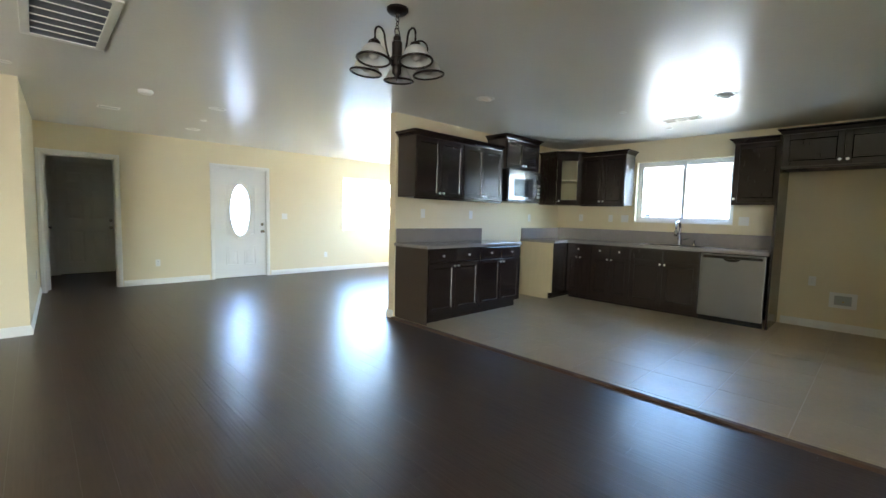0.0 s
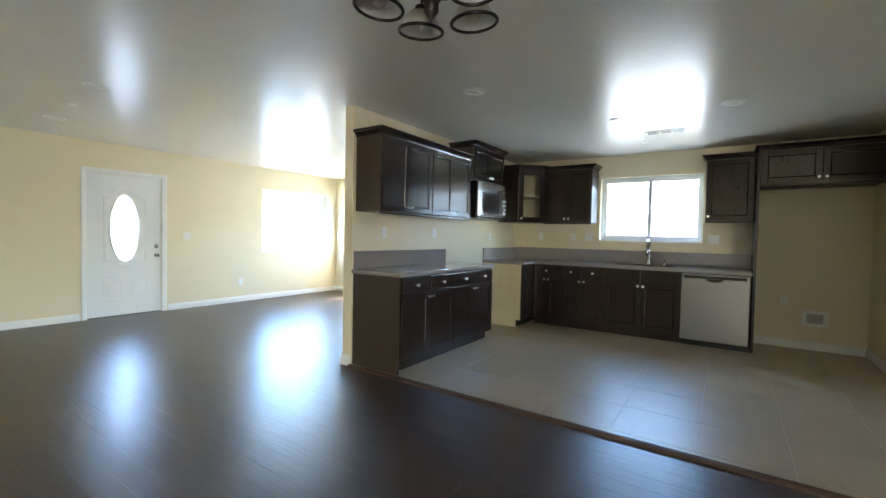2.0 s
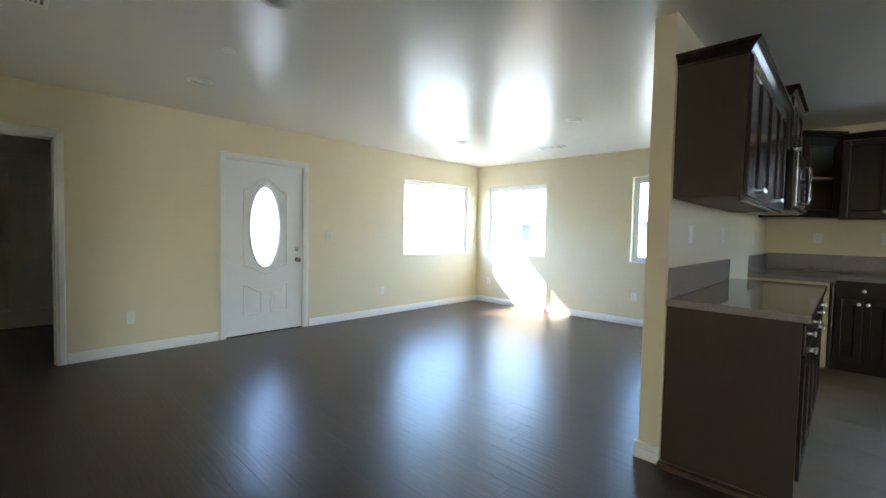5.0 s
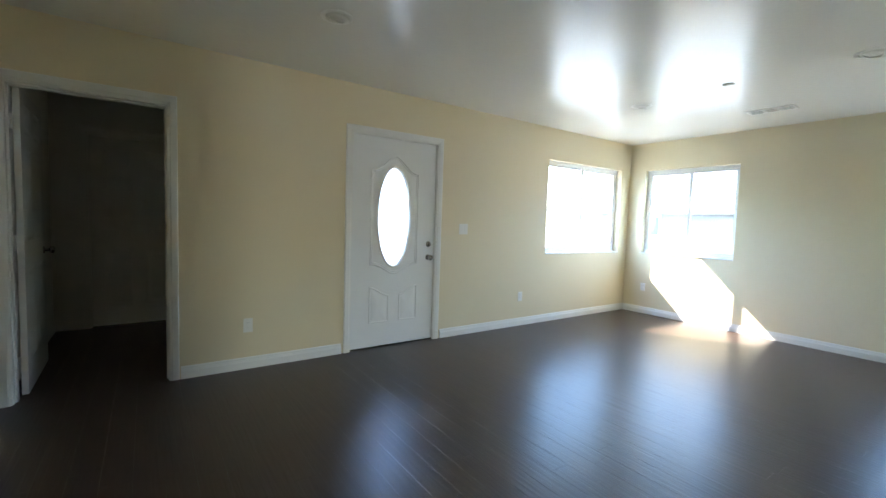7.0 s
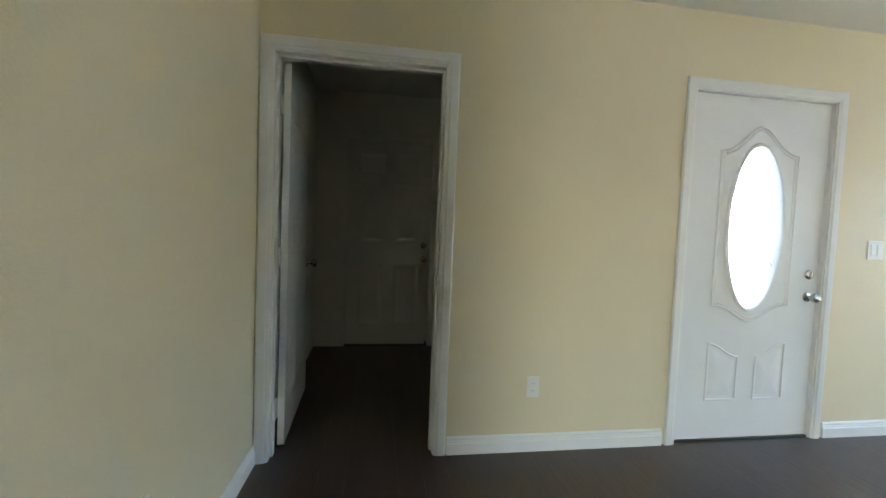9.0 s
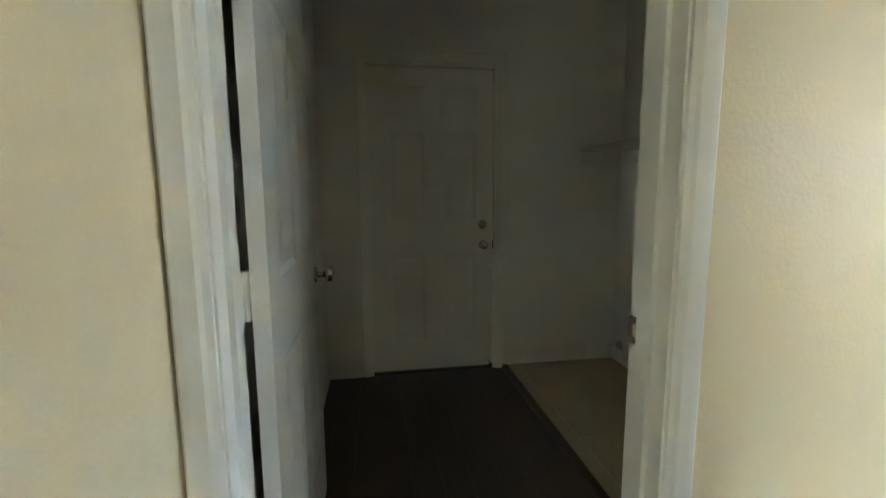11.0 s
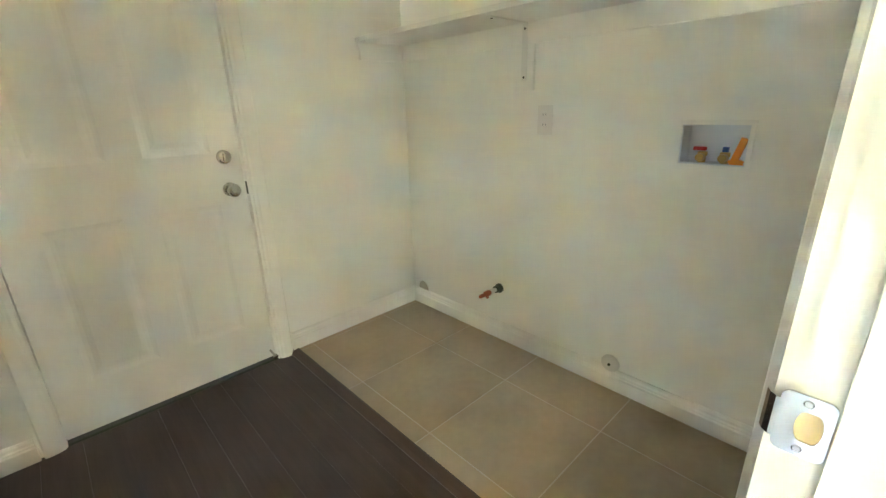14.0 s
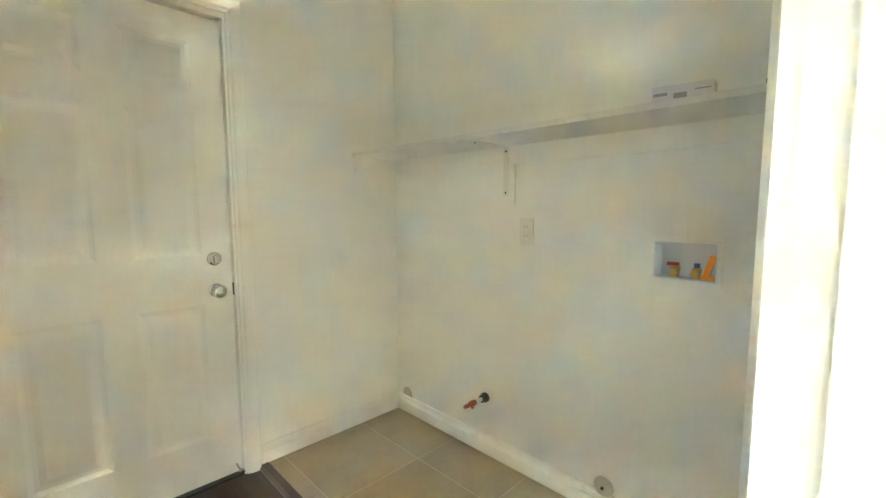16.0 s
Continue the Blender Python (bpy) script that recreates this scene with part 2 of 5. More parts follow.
def solid(name, bm, material, label, category, kind="structure", smooth=False):
    """A single-mesh piece of the setting."""
    ob = new(name, mesh_of(bm, name, smooth))
    ob.data.materials.append(material)
    return tagged(ob, label, category, "", kind)


def B(*boxes, bevel=0.0, m=None):
    bm = bmesh.new()
    for b in boxes:
        box(bm, *b, bevel=bevel, m=m)
    return bm


def wall_mesh(axis, a0, a1, t0, t1, z0, z1, openings=(), ovals=()):
    """A wall along x or y from a0 to a1, thick from t0 to t1, with rectangular openings (a, b, low, high) right through it."""
    cut_a = sorted({a0, a1, *[o[0] for o in openings], *[o[1] for o in openings]})
    cut_z = sorted({z0, z1, *[o[2] for o in openings], *[o[3] for o in openings]})

    def empty(i, k):
        if not (0 <= i < len(cut_a) - 1 and 0 <= k < len(cut_z) - 1):
            return True
        ca, cz = (cut_a[i] + cut_a[i + 1]) / 2, (cut_z[k] + cut_z[k + 1]) / 2
        return any(o[0] < ca < o[1] and o[2] < cz < o[3] for o in openings)

    bm = bmesh.new()

    def quad(*pts):
        bm.faces.new([bm.verts.new((a, t, z) if axis == 'x' else (t, a, z)) for a, t, z in pts])

    for i in range(len(cut_a) - 1):
        for k in range(len(cut_z) - 1):
            if empty(i, k):
                continue
            a, b, lo, hi = cut_a[i], cut_a[i + 1], cut_z[k], cut_z[k + 1]
            for t in (t0, t1):
                quad((a, t, lo), (b, t, lo), (b, t, hi), (a, t, hi))
            if empty(i - 1, k): quad((a, t0, lo), (a, t1, lo), (a, t1, hi), (a, t0, hi))
            if empty(i + 1, k): quad((b, t0, lo), (b, t1, lo), (b, t1, hi), (b, t0, hi))
            if empty(i, k - 1): quad((a, t0, lo), (b, t0, lo), (b, t1, lo), (a, t1, lo))
            if empty(i, k + 1): quad((a, t0, hi), (b, t0, hi), (b, t1, hi), (a, t1, hi))
    bmesh.ops.remove_doubles(bm, verts=bm.verts, dist=0.0005)
    return bm


def sweep(bm, profile, p0, p1, out):
    """A moulding: profile of (depth, height) run from p0 to p1, standing out along out."""
    p0, p1, out = Vector(p0), Vector(p1), Vector(out)
    up = Vector((0, 0, 1))
    rings = [[bm.verts.new(p + out * d + up * h) for d, h in profile] for p in (p0, p1)]
    n = len(profile)
    for i in range(n):
        bm.faces.new((rings[0][i], rings[0][(i + 1) % n], rings[1][(i + 1) % n], rings[1][i]))
    bm.faces.new(rings[0][::-1])
    bm.faces.new(rings[1])


BASE = [(0, 0), (0.016, 0), (0.016, 0.058), (0.012, 0.064), (0.012, 0.070), (0.009, 0.076), (0.009, 0.086), (0.004, 0.095), (0, 0.095)]


def baseboard(p0, p1, out, z=0.0):
    bm = bmesh.new()
    sweep(bm, BASE, (*p0, z), (*p1, z), (*out, 0))
    return solid("baseboard", bm, TRIM, "white painted baseboard with a stepped top edge", "baseboard")


def casing_piece(bm, m, length, w=0.062):
    """A moulded casing board along local z: w wide, profiled."""
    prof = [(0, 0), (0, 0.010), (0.012, 0.012), (0.020, 0.016), (0.045, 0.018), (0.056, 0.018), (w, 0.013), (w, 0)]
    a = [bm.verts.new(m @ Vector((x, -d, 0))) for x, d in prof]
    b = [bm.verts.new(m @ Vector((x, -d, length + x))) for x, d in prof]
    n = len(prof)
    for i in range(n):
        bm.faces.new((a[i], a[(i + 1) % n], b[(i + 1) % n], b[i]))
    bm.faces.new(a[::-1])
    bm.faces.new(b)


def head_piece(bm, m, width, w=0.062):
    prof = [(0, 0), (0, 0.010), (0.012, 0.012), (0.020, 0.016), (0.045, 0.018), (0.056, 0.018), (w, 0.013), (w, 0)]
    a = [bm.verts.new(m @ Vector((-x, -d, x))) for x, d in prof]
    b = [bm.verts.new(m @ Vector((width + x, -d, x))) for x, d in prof]
    n = len(prof)
    for i in range(n):
        bm.faces.new((a[i], a[(i + 1) % n], b[(i + 1) % n], b[i]))
    bm.faces.new(a[::-1])
    bm.faces.new(b)


def door_casing(m, width, height, parent):
    """Casing round an opening: local x across, -y out of the wall, the opening from 0 to width."""
    bm = bmesh.new()
    casing_piece(bm, m @ Matrix.Translation((width, 0, 0)), height)
    part("casing", bm, TRIM, parent)
    bm = bmesh.new()
    casing_piece(bm, m @ Matrix.Diagonal((-1, 1, 1, 1)), height)
    part("casing", bm, TRIM, parent)
    bm = bmesh.new()
    head_piece(bm, m @ Matrix.Translation((0, 0, height)), width)
    part("casing", bm, TRIM, parent)

# ---- plan ----
XE, YN, XP, YP, YK, YS, ZC = 6.825, 8.735, 3.18, 4.52, 4.405, 0.15, 2.465   # east wall, front wall, partition end and faces, kitchen south wall, ceiling
XL, YC = -0.005, 6.05                   # left wall by the laundry door and its corner
LX0, LX1, LY0, LY1 = 0.075, 2.11, 8.86, 10.78   # laundry
ZT = 0.02                             # tile level
WX, WY = -5.5, -2.4                   # far west and south walls

# ---- walls, floor base, ceiling ----
W1 = (5.03, 6.60, 0.885, 2.075)
W2 = (7.29, 8.50, 0.89, 2.075)
W3 = (4.73, 5.93, 0.89, 2.085)
WK = (1.75, 3.05, 1.245, 2.15)
FD = (2.385, 3.355, -0.02, 2.05)
LD = (0.142, 1.0, -0.02, 2.03)
BD = (0.36, 1.225, -0.02, 2.05)
KD = (4.94, 5.88, -0.02, 2.09)
solid("wall_north", wall_mesh('x', -0.06, XE + 0.15, YN, LY0, -0.05, ZC + 0.1, [W1, FD, LD]), PAINT, "cream painted front wall with door and window openings", "wall")
solid("wall_east", wall_mesh('y', YS - 0.12, YN, XE, XE + 0.15, -0.05, ZC + 0.1, [W2, W3, WK]), PAINT, "cream painted wall with three window openings", "wall")
solid("wall_partition", B((XP, XE, YK, YP, -0.05, ZC + 0.05), bevel=0.006), PAINT, "cream painted partition wall between living room and kitchen", "wall")
solid("wall_kitchen_south", wall_mesh('x', XP, XE, YS - 0.12, YS, -0.05, ZC + 0.1, [KD]), PAINT, "cream painted kitchen wall with a door opening", "wall")
solid("wall_dining_east", B((XP, XP + 0.12, WY, YS - 0.12, -0.05, ZC + 0.1)), PAINT, "cream painted wall", "wall")
# unseen patio opening, added to let light into the dining side
WW = (-5.3, -3.4, 0.02, 2.05)
solid("wall_south", wall_mesh('x', WX, XP + 0.12, WY - 0.12, WY, -0.05, ZC + 0.1, [WW]), PAINT, "cream painted back wall", "wall")
solid("wall_west", B((WX - 0.12, WX, WY - 0.12, YC + 0.12, -0.05, ZC + 0.1)), PAINT, "cream painted side wall", "wall")
solid("wall_hall", B((WX, XL, YC, YC + 0.12, -0.05, ZC + 0.05), bevel=0.006), PAINT, "cream painted wall at a corner", "wall")
bm = B((XL - 0.12, XL, YC + 0.112, YN, -0.05, ZC + 0.05))
for v in bm.verts:
    v.co.x += 0.095 * (v.co.y - YC) / (YN - YC) - 0.005
solid("wall_left", bm, PAINT, "cream painted wall beside the laundry doorway", "wall")
solid("wall_laundry_back", wall_mesh('x', LX0 - 0.12, LX1 + 0.12, LY1, LY1 + 0.14, -0.05, ZC + 0.1, [BD]), LAUNDRY_PAINT, "pale painted laundry wall with a door opening", "wall")
solid("wall_laundry_right", wall_mesh('y', LY0 + 0.005, LY1, LX1, LX1 + 0.12, -0.05, ZC + 0.1, [(9.152, 9.340, 0.988, 1.112)]), LAUNDRY_PAINT, "pale painted laundry wall with plumbing outlets", "wall")
solid("wall_laundry_left", B((LX0 - 0.12, LX0, LY0 + 0.005, LY1, -0.05, ZC + 0.1)), LAUNDRY_PAINT, "pale painted laundry wall", "wall")
solid("wall_laundry_front", wall_mesh('x', LX0, LX1, LY0 + 0.001, LY0 + 0.005, 0, ZC, [LD]), LAUNDRY_PAINT, "pale painted laundry wall round the doorway", "wall")
solid("ceiling", B((WX - 0.12, XP + 0.12, WY - 0.12, YS - 0.12, ZC, ZC + 0.12), (WX - 0.12, XE + 0.15, YS - 0.12, LY0, ZC, ZC + 0.12), (LX0 - 0.12, LX1 + 0.12, LY0, LY1 + 0.14, ZC, ZC + 0.12)), CEILING, "glossy off-white textured ceiling", "ceiling")
solid("roof", B((WX - 0.3, XP + 0.3, WY - 0.4, YS - 0.3, ZC + 0.14, ZC + 0.34), (WX - 0.3, XE + 0.4, YS - 0.3, LY0 + 0.15, ZC + 0.14, ZC + 0.34), (LX0 - 0.3, LX1 + 0.3, LY0 + 0.15, LY1 + 0.4, ZC + 0.14, ZC + 0.34)), SHINGLE, "plain roof slab above the rooms", "roof")

# baseboards
for p0, p1, out in (((1.06, YN), (2.32, YN), (0, -1)), ((3.42, YN), (XE, YN), (0, -1)), ((XE, YN - 0.017), (XE, YP), (-1, 0)), ((XP, YP), (XE - 0.017, YP), (0, 1)),
                    ((XP, YK), (XP, YP + 0.016), (-1, 0)), ((XL, YC - 0.016), (XL + 0.09, YN), (1, 0)), ((WX, YC), (XL, YC), (0, -1)), ((WX, WY), (WX, YC - 0.017), (1, 0)), ((WW[1] + 0.01, WY), (XP - 0.017, WY), (0, 1)),
                    ((XP, WY + 0.017), (XP, YS), (-1, 0))):
    baseboard(p0, p1, out)
for p0, p1, out in (((5.95, YS), (XE, YS), (0, 1)), ((XP, YS), (4.87, YS), (0, 1)), ((XE, YS + 0.017), (XE, 1.165), (-1, 0))):
    baseboard(p0, p1, out, ZT)
for p0, p1, out, z in (((LX0, LY0 + 0.09), (LX0, LY1), (1, 0), 0), ((LX0 + 0.017, LY1), (0.30, LY1), (0, -1), 0), ((1.28, LY1), (LX1, LY1), (0, -1), ZT), ((LX1, LY0 + 0.01), (LX1, LY1 - 0.017), (-1, 0), ZT)):
    bm = bmesh.new()
    sweep(bm, BASE, (*p0, z), (*p1, z), (*out, 0))
    solid("baseboard", bm, LAUNDRY_PAINT, "pale painted laundry baseboard", "baseboard")

# ---- outdoors ----
bm = bmesh.new()
bm.faces.new([bm.verts.new(p) for p in ((-900, -900, -0.95), (900, -900, -0.95), (900, 900, -0.95), (-900, 900, -0.95))])
solid("ground", bm, CONCRETE, "pale dry ground outside the house", "ground")
solid("foundation", B((WX - 0.12, XP + 0.12, WY - 0.12, YS - 0.12, -0.95, -0.06), (WX - 0.12, XE + 0.15, YS - 0.12, LY0, -0.95, -0.06), (LX0 - 0.12, LX1 + 0.12, LY0, LY1 + 0.14, -0.95, -0.06)), STUCCO, "stucco foundation under the house", "foundation")


def neighbour(x, y, w, d, h, rise, turn, windows, mat=SIDING, label="low pale grey neighbouring house with a sunlit roof"):
    """A low house with a gabled roof and windows in its street side; local -y faces us."""
    m = pose(x, y, -0.95, 0, 0, turn)
    ob = thing("neighbour_house", (x, y, -0.95), label, "house")
    part("wall", B((-w / 2, w / 2, 0, d, 0, h), m=m), mat, ob)
    bm = bmesh.new()
    e, o = 0.45, 0.12
    pts = [(-w / 2 - e, -e, h - o), (w / 2 + e, -e, h - o), (w / 2 + e, d / 2, h + rise), (-w / 2 - e, d / 2, h + rise), (-w / 2 - e, d + e, h - o), (w / 2 + e, d + e, h - o)]
    lo = [bm.verts.new(m @ Vector(p)) for p in pts]
    hi = [bm.verts.new(m @ Vector((p[0], p[1], p[2] + 0.16))) for p in pts]
    for a in ((0, 1, 2, 3), (3, 2, 5, 4)):
        bm.faces.new([lo[i] for i in a]); bm.faces.new([hi[i] for i in a])
    for a, b in ((0, 1), (1, 2), (2, 5), (5, 4), (4, 3), (3, 0)):
        bm.faces.new((lo[a], lo[b], hi[b], hi[a]))
    part("roof", bm, SHINGLE, ob, "light grey shingle roof")
    for wx, wz, ww, wh in windows:
        bm = B((wx - ww / 2, wx + ww / 2, -0.03, 0.0, wz, wz + 0.07), (wx - ww / 2, wx + ww / 2, -0.03, 0.0, wz + wh - 0.07, wz + wh), (wx - ww / 2, wx - ww / 2 + 0.07, -0.03, 0.0, wz + 0.07, wz + wh - 0.07),
               (wx + ww / 2 - 0.07, wx + ww / 2, -0.03, 0.0, wz + 0.07, wz + wh - 0.07), (wx - 0.025, wx + 0.025, -0.03, 0.0, wz + 0.07, wz + wh - 0.07), m=m)
        fr = part("window", bm, STUCCO, ob, "pale framed window")
        part("pane", B((wx - ww / 2 + 0.07, wx + ww / 2 - 0.07, -0.012, -0.004, wz + 0.07, wz + wh - 0.07), m=m), WINDOW_DARK, fr)
    return ob


neighbour(14.0, 7.5, 17.0, 8.0, 2.75, 1.5, -90, ((2.3, 2.0, 0.95, 0.5), (-5.0, 1.85, 0.95, 0.75), (-2.2, 1.75, 0.5, 0.9)))
neighbour(4.0, 26.0, 18.0, 8.0, 2.75, 1.5, 180, ((-3.5, 1.7, 1.6, 0.8), (1.0, 1.7, 1.6, 0.8)), STUCCO, "low pale stucco neighbouring house with a light roof")


def fence_run(m, length, top):
    """Boards side by side along local y, nailed to two rails."""
    ob = thing("fence", m.translation, "white board fence in full sun", "fence")
    bm = bmesh.new()
    box(bm, -0.011, 0.011, -0.068, 0.068, 0, top + 0.95)
    me = mesh_of(bm, "board")
    me.materials.append(FENCE)
    for i in range(int(length / 0.145)):
        b = new("board", me)
        b.parent = ob
        b.matrix_parent_inverse = Matrix.Translation(-ob.location)
        b.matrix_basis = m @ Matrix.Translation((0, 0.145 * (i + 0.5) - length / 2, 0))
    for z in (0.4, top + 0.68):
        part("rail", B((0.012, 0.05, -length / 2, length / 2, z, z + 0.09), m=m), FENCE, ob)


# added white block: bounces sun through the kitchen window onto the ceiling
neighbour(10.6, 0.9, 6.6, 3.0, 3.4, 0.5, -90, (), FENCE, "added white garage block that bounces sun into the kitchen window")
fence_run(pose(10.4, 9.5, -0.95), 9.5, 1.08)
fence_run(pose(5.0, 17.0, -0.95, 0, 0, 90), 16.0, 1.1)


# ---- windows ----
def slider(name, axis, a0, a1, z0, z1, face, out, label):
    """A two-light sliding window set back in its opening. face: the room's wall face, out: towards outdoors (+1)."""
    def R(p, q, d0, d1, lo, hi):
        t0, t1 = face + out * d0, face + out * d1
        return (p, q, min(t0, t1), max(t0, t1), lo, hi) if axis == 'x' else (min(t0, t1), max(t0, t1), p, q, lo, hi)
    mid = (a0 + a1) / 2
    base = (mid, face, z0) if axis == 'x' else (face, mid, z0)
    ob = thing(name, base, label, "window")
    ob["kind"] = "structure"
    f = 0.036
    part("window_frame", B(R(a0, a1, 0.075, 0.125, z0, z0 + f), R(a0, a1, 0.075, 0.125, z1 - f, z1), R(a0, a0 + f, 0.075, 0.125, z0 + f, z1 - f), R(a1 - f, a1, 0.075, 0.125, z0 + f, z1 - f), bevel=0.003), VINYL, ob)
    for i, (p, q, d) in enumerate(((a0 + f, mid + 0.026, 0.098), (mid - 0.026, a1 - f, 0.082))):
        s = 0.040 if i else 0.034
        sash = part("sash", B(R(p, q, d, d + 0.02, z0 + f, z0 + f + s), R(p, q, d, d + 0.02, z1 - f - s, z1 - f), R(p, p + s, d, d + 0.02, z0 + f + s, z1 - f - s), R(q - s, q, d, d + 0.02, z0 + f + s, z1 - f - s), bevel=0.002), VINYL, ob)
        pane = part("pane", B(R(p + s, q - s, d + 0.008, d + 0.012, z0 + f + s, z1 - f - s)), GLASS, sash)
        pane.visible_shadow = False
    latch = part("latch", B(R(mid - 0.012, mid + 0.012, 0.068, 0.082, (z0 + z1) / 2 - 0.03, (z0 + z1) / 2 + 0.03), bevel=0.003), VINYL, ob)
    part("window_sill", B(R(a0 - 0.0, a1 + 0.0, -0.012, 0.074, z0 - 0.014, z0 + 0.004), bevel=0.003), TRIM, ob)
    return ob


slider("window_1", 'x', W1[0], W1[1], W1[2], W1[3], YN, 1, "white vinyl sliding window in the front wall")
slider("window_2", 'y', W2[0], W2[1], W2[2], W2[3], XE, 1, "white vinyl sliding window near the room corner")
slider("window_3", 'y', W3[0], W3[1], W3[2], W3[3], XE, 1, "white vinyl sliding window beside the partition wall")
slider("window_4", 'y', WK[0], WK[1], WK[2], WK[3], XE, 1, "white vinyl sliding window above the kitchen sink")


# added patio door, out of view, round the added lamp
slider("window_5", 'x', WW[0], WW[1], WW[2], WW[3], WY, -1, "unseen white sliding patio door, added in the back wall for light")


# ---- doors ----
def knob_on(m, parent, name="knob", mat=NICKEL):
    """A rosette and a turned knob; local -z points out of the door."""
    bm = bmesh.new()
    lathe(bm, [(0.030, 0), (0.030, 0.004), (0.026, 0.009), (0.012, 0.012), (0.010, 0.030), (0.016, 0.036), (0.026, 0.042), (0.028, 0.054), (0.024, 0.064), (0.012, 0.068)], m, 20)
    return part(name, bm, mat, parent, "satin metal knob", smooth=True)


def bolt_on(m, parent):
    bm = bmesh.new()
    lathe(bm, [(0.030, 0), (0.030, 0.006), (0.026, 0.012), (0.020, 0.014)], m, 20)
    box(bm, -0.006, 0.006, -0.016, 0.016, 0.013, 0.026, 0.002, m)
    return part("deadbolt", bm, NICKEL, parent, "satin metal deadbolt turn", smooth=True)


def hinge_on(x, y, z, parent, axis='y'):
    bm = bmesh.new()
    tube(bm, [(x, y, z - 0.045), (x, y, z + 0.045)], 0.0065, 8)
    return part("hinge", bm, PLATE, parent, "white painted hinge", smooth=True)


def panel_mould(bm, outline, m, w=0.018, d=0.007):
    """A raised moulding that follows a closed outline of (x, z) on the door's face (local -y out)."""
    n = len(outline)
    c = Vector((sum(p[0] for p in outline) / n, sum(p[1] for p in outline) / n))
    rings = []
    for k, (inset, h) in enumerate(((0, 0.0), (0.25, 0.8), (0.5, 1.0), (0.75, 0.7), (1.0, -0.35), (1.5, -0.35), (2.4, 0.15))):
        ring = []
        for i in range(n):
            q = Vector(outline[i]).lerp(c, w * inset / 0.125)
            ring.append(bm.verts.new(m @ Vector((q.x, -d * h, q.y))))
        rings.append(ring)
    for a, b in zip(rings, rings[1:]):
        for i in range(n):
            bm.faces.new((a[i], a[(i + 1) % n], b[(i + 1) % n], b[i]))
    mid_ = bm.verts.new(m @ Vector((c.x, -d * 0.15, c.y)))
    for i in range(n):
        bm.faces.new((rings[-1][i], rings[-1][(i + 1) % n], mid_))


def rect(x0, x1, z0, z1, k=6):
    pts = []
    for (ax, az), (bx, bz) in (((x0, z0), (x1, z0)), ((x1, z0), (x1, z1)), ((x1, z1), (x0, z1)), ((x0, z1), (x0, z0))):
        for i in range(k):
            pts.append((ax + (bx - ax) * i / k, az + (bz - az) * i / k))
    return pts


def panel_slab(bm, m, w, h, t, panels, relief=1.0):
    """A moulded door leaf: both faces carry sunk and raised panels. Local x across, y through, z up."""
    xs = sorted({0, w, *[p[0] for p in panels], *[p[1] for p in panels]})
    zs = sorted({0, h, *[p[2] for p in panels], *[p[3] for p in panels]})
    for face in (0, 1):
        y = t * face
        s = 1 if face else -1
        for i in range(len(xs) - 1):
            for k in range(len(zs) - 1):
                cx, cz = (xs[i] + xs[i + 1]) / 2, (zs[k] + zs[k + 1]) / 2
                if any(p[0] < cx < p[1] and p[2] < cz < p[3] for p in panels):
                    continue
                bm.faces.new([bm.verts.new(m @ Vector((a, y, b))) for a, b in ((xs[i], zs[k]), (xs[i + 1], zs[k]), (xs[i + 1], zs[k + 1]), (xs[i], zs[k + 1]))])
        for x0, x1, z0, z1 in panels:
            rings = []
            for inset, depth in ((0, 0), (0.010, -0.004), (0.018, -0.0065), (0.032, -0.0065), (0.052, -0.002)):
                rings.append([bm.verts.new(m @ Vector((a, y + s * depth * relief, b))) for a, b in ((x0 + inset, z0 + inset), (x1 - inset, z0 + inset), (x1 - inset, z1 - inset), (x0 + inset, z1 - inset))])
            for a, b in zip(rings, rings[1:]):
                for i in range(4):
                    bm.faces.new((a[i], a[(i + 1) % 4], b[(i + 1) % 4], b[i]))
            bm.faces.new(rings[-1])
    for a, b in (((0, 0), (w, 0)), ((w, 0), (w, h)), ((w, h), (0, h)), ((0, h), (0, 0))):
        bm.faces.new([bm.verts.new(m @ Vector(p)) for p in ((a[0], 0, a[1]), (b[0], 0, b[1]), (b[0], t, b[1]), (a[0], t, a[1]))])
    bmesh.ops.remove_doubles(bm, verts=bm.verts, dist=0.0004)


def six_panels(w):
    st, mid = 0.115, 0.11
    pw = (w - 2 * st - mid) / 2
    cols = ((st, st + pw), (w - st - pw, w - st))
    return [(a, b, lo, hi) for a, b in cols for lo, hi in ((0.22, 0.83), (1.02, 1.63), (1.73, 1.92))]


# front door, closed, with an oval light
door = thing("door_1", (2.87, YN, 0), "closed white front door with an oval etched window", "door")
door["kind"] = "structure"
fw, fy = 0.915, YN + 0.022
bm = bmesh.new()
m = Matrix.Translation((2.4125, fy, 0.012))
ocx, ocz, oa, ob_ = 0.447, 1.262, 0.178, 0.478
N = 40
oval = [(ocx + oa * math.cos(2 * math.pi * i / N), ocz + ob_ * math.sin(2 * math.pi * i / N)) for i in range(N)]


def to_edge(p):
    dx, dz = p[0] - ocx, p[1] - ocz
    s = min((fw - ocx) / dx if dx > 1e-6 else 1e9, -ocx / dx if dx < -1e-6 else 1e9, (2.018 - ocz) / dz if dz > 1e-6 else 1e9, -ocz / dz if dz < -1e-6 else 1e9)
    return (ocx + dx * s, ocz + dz * s)


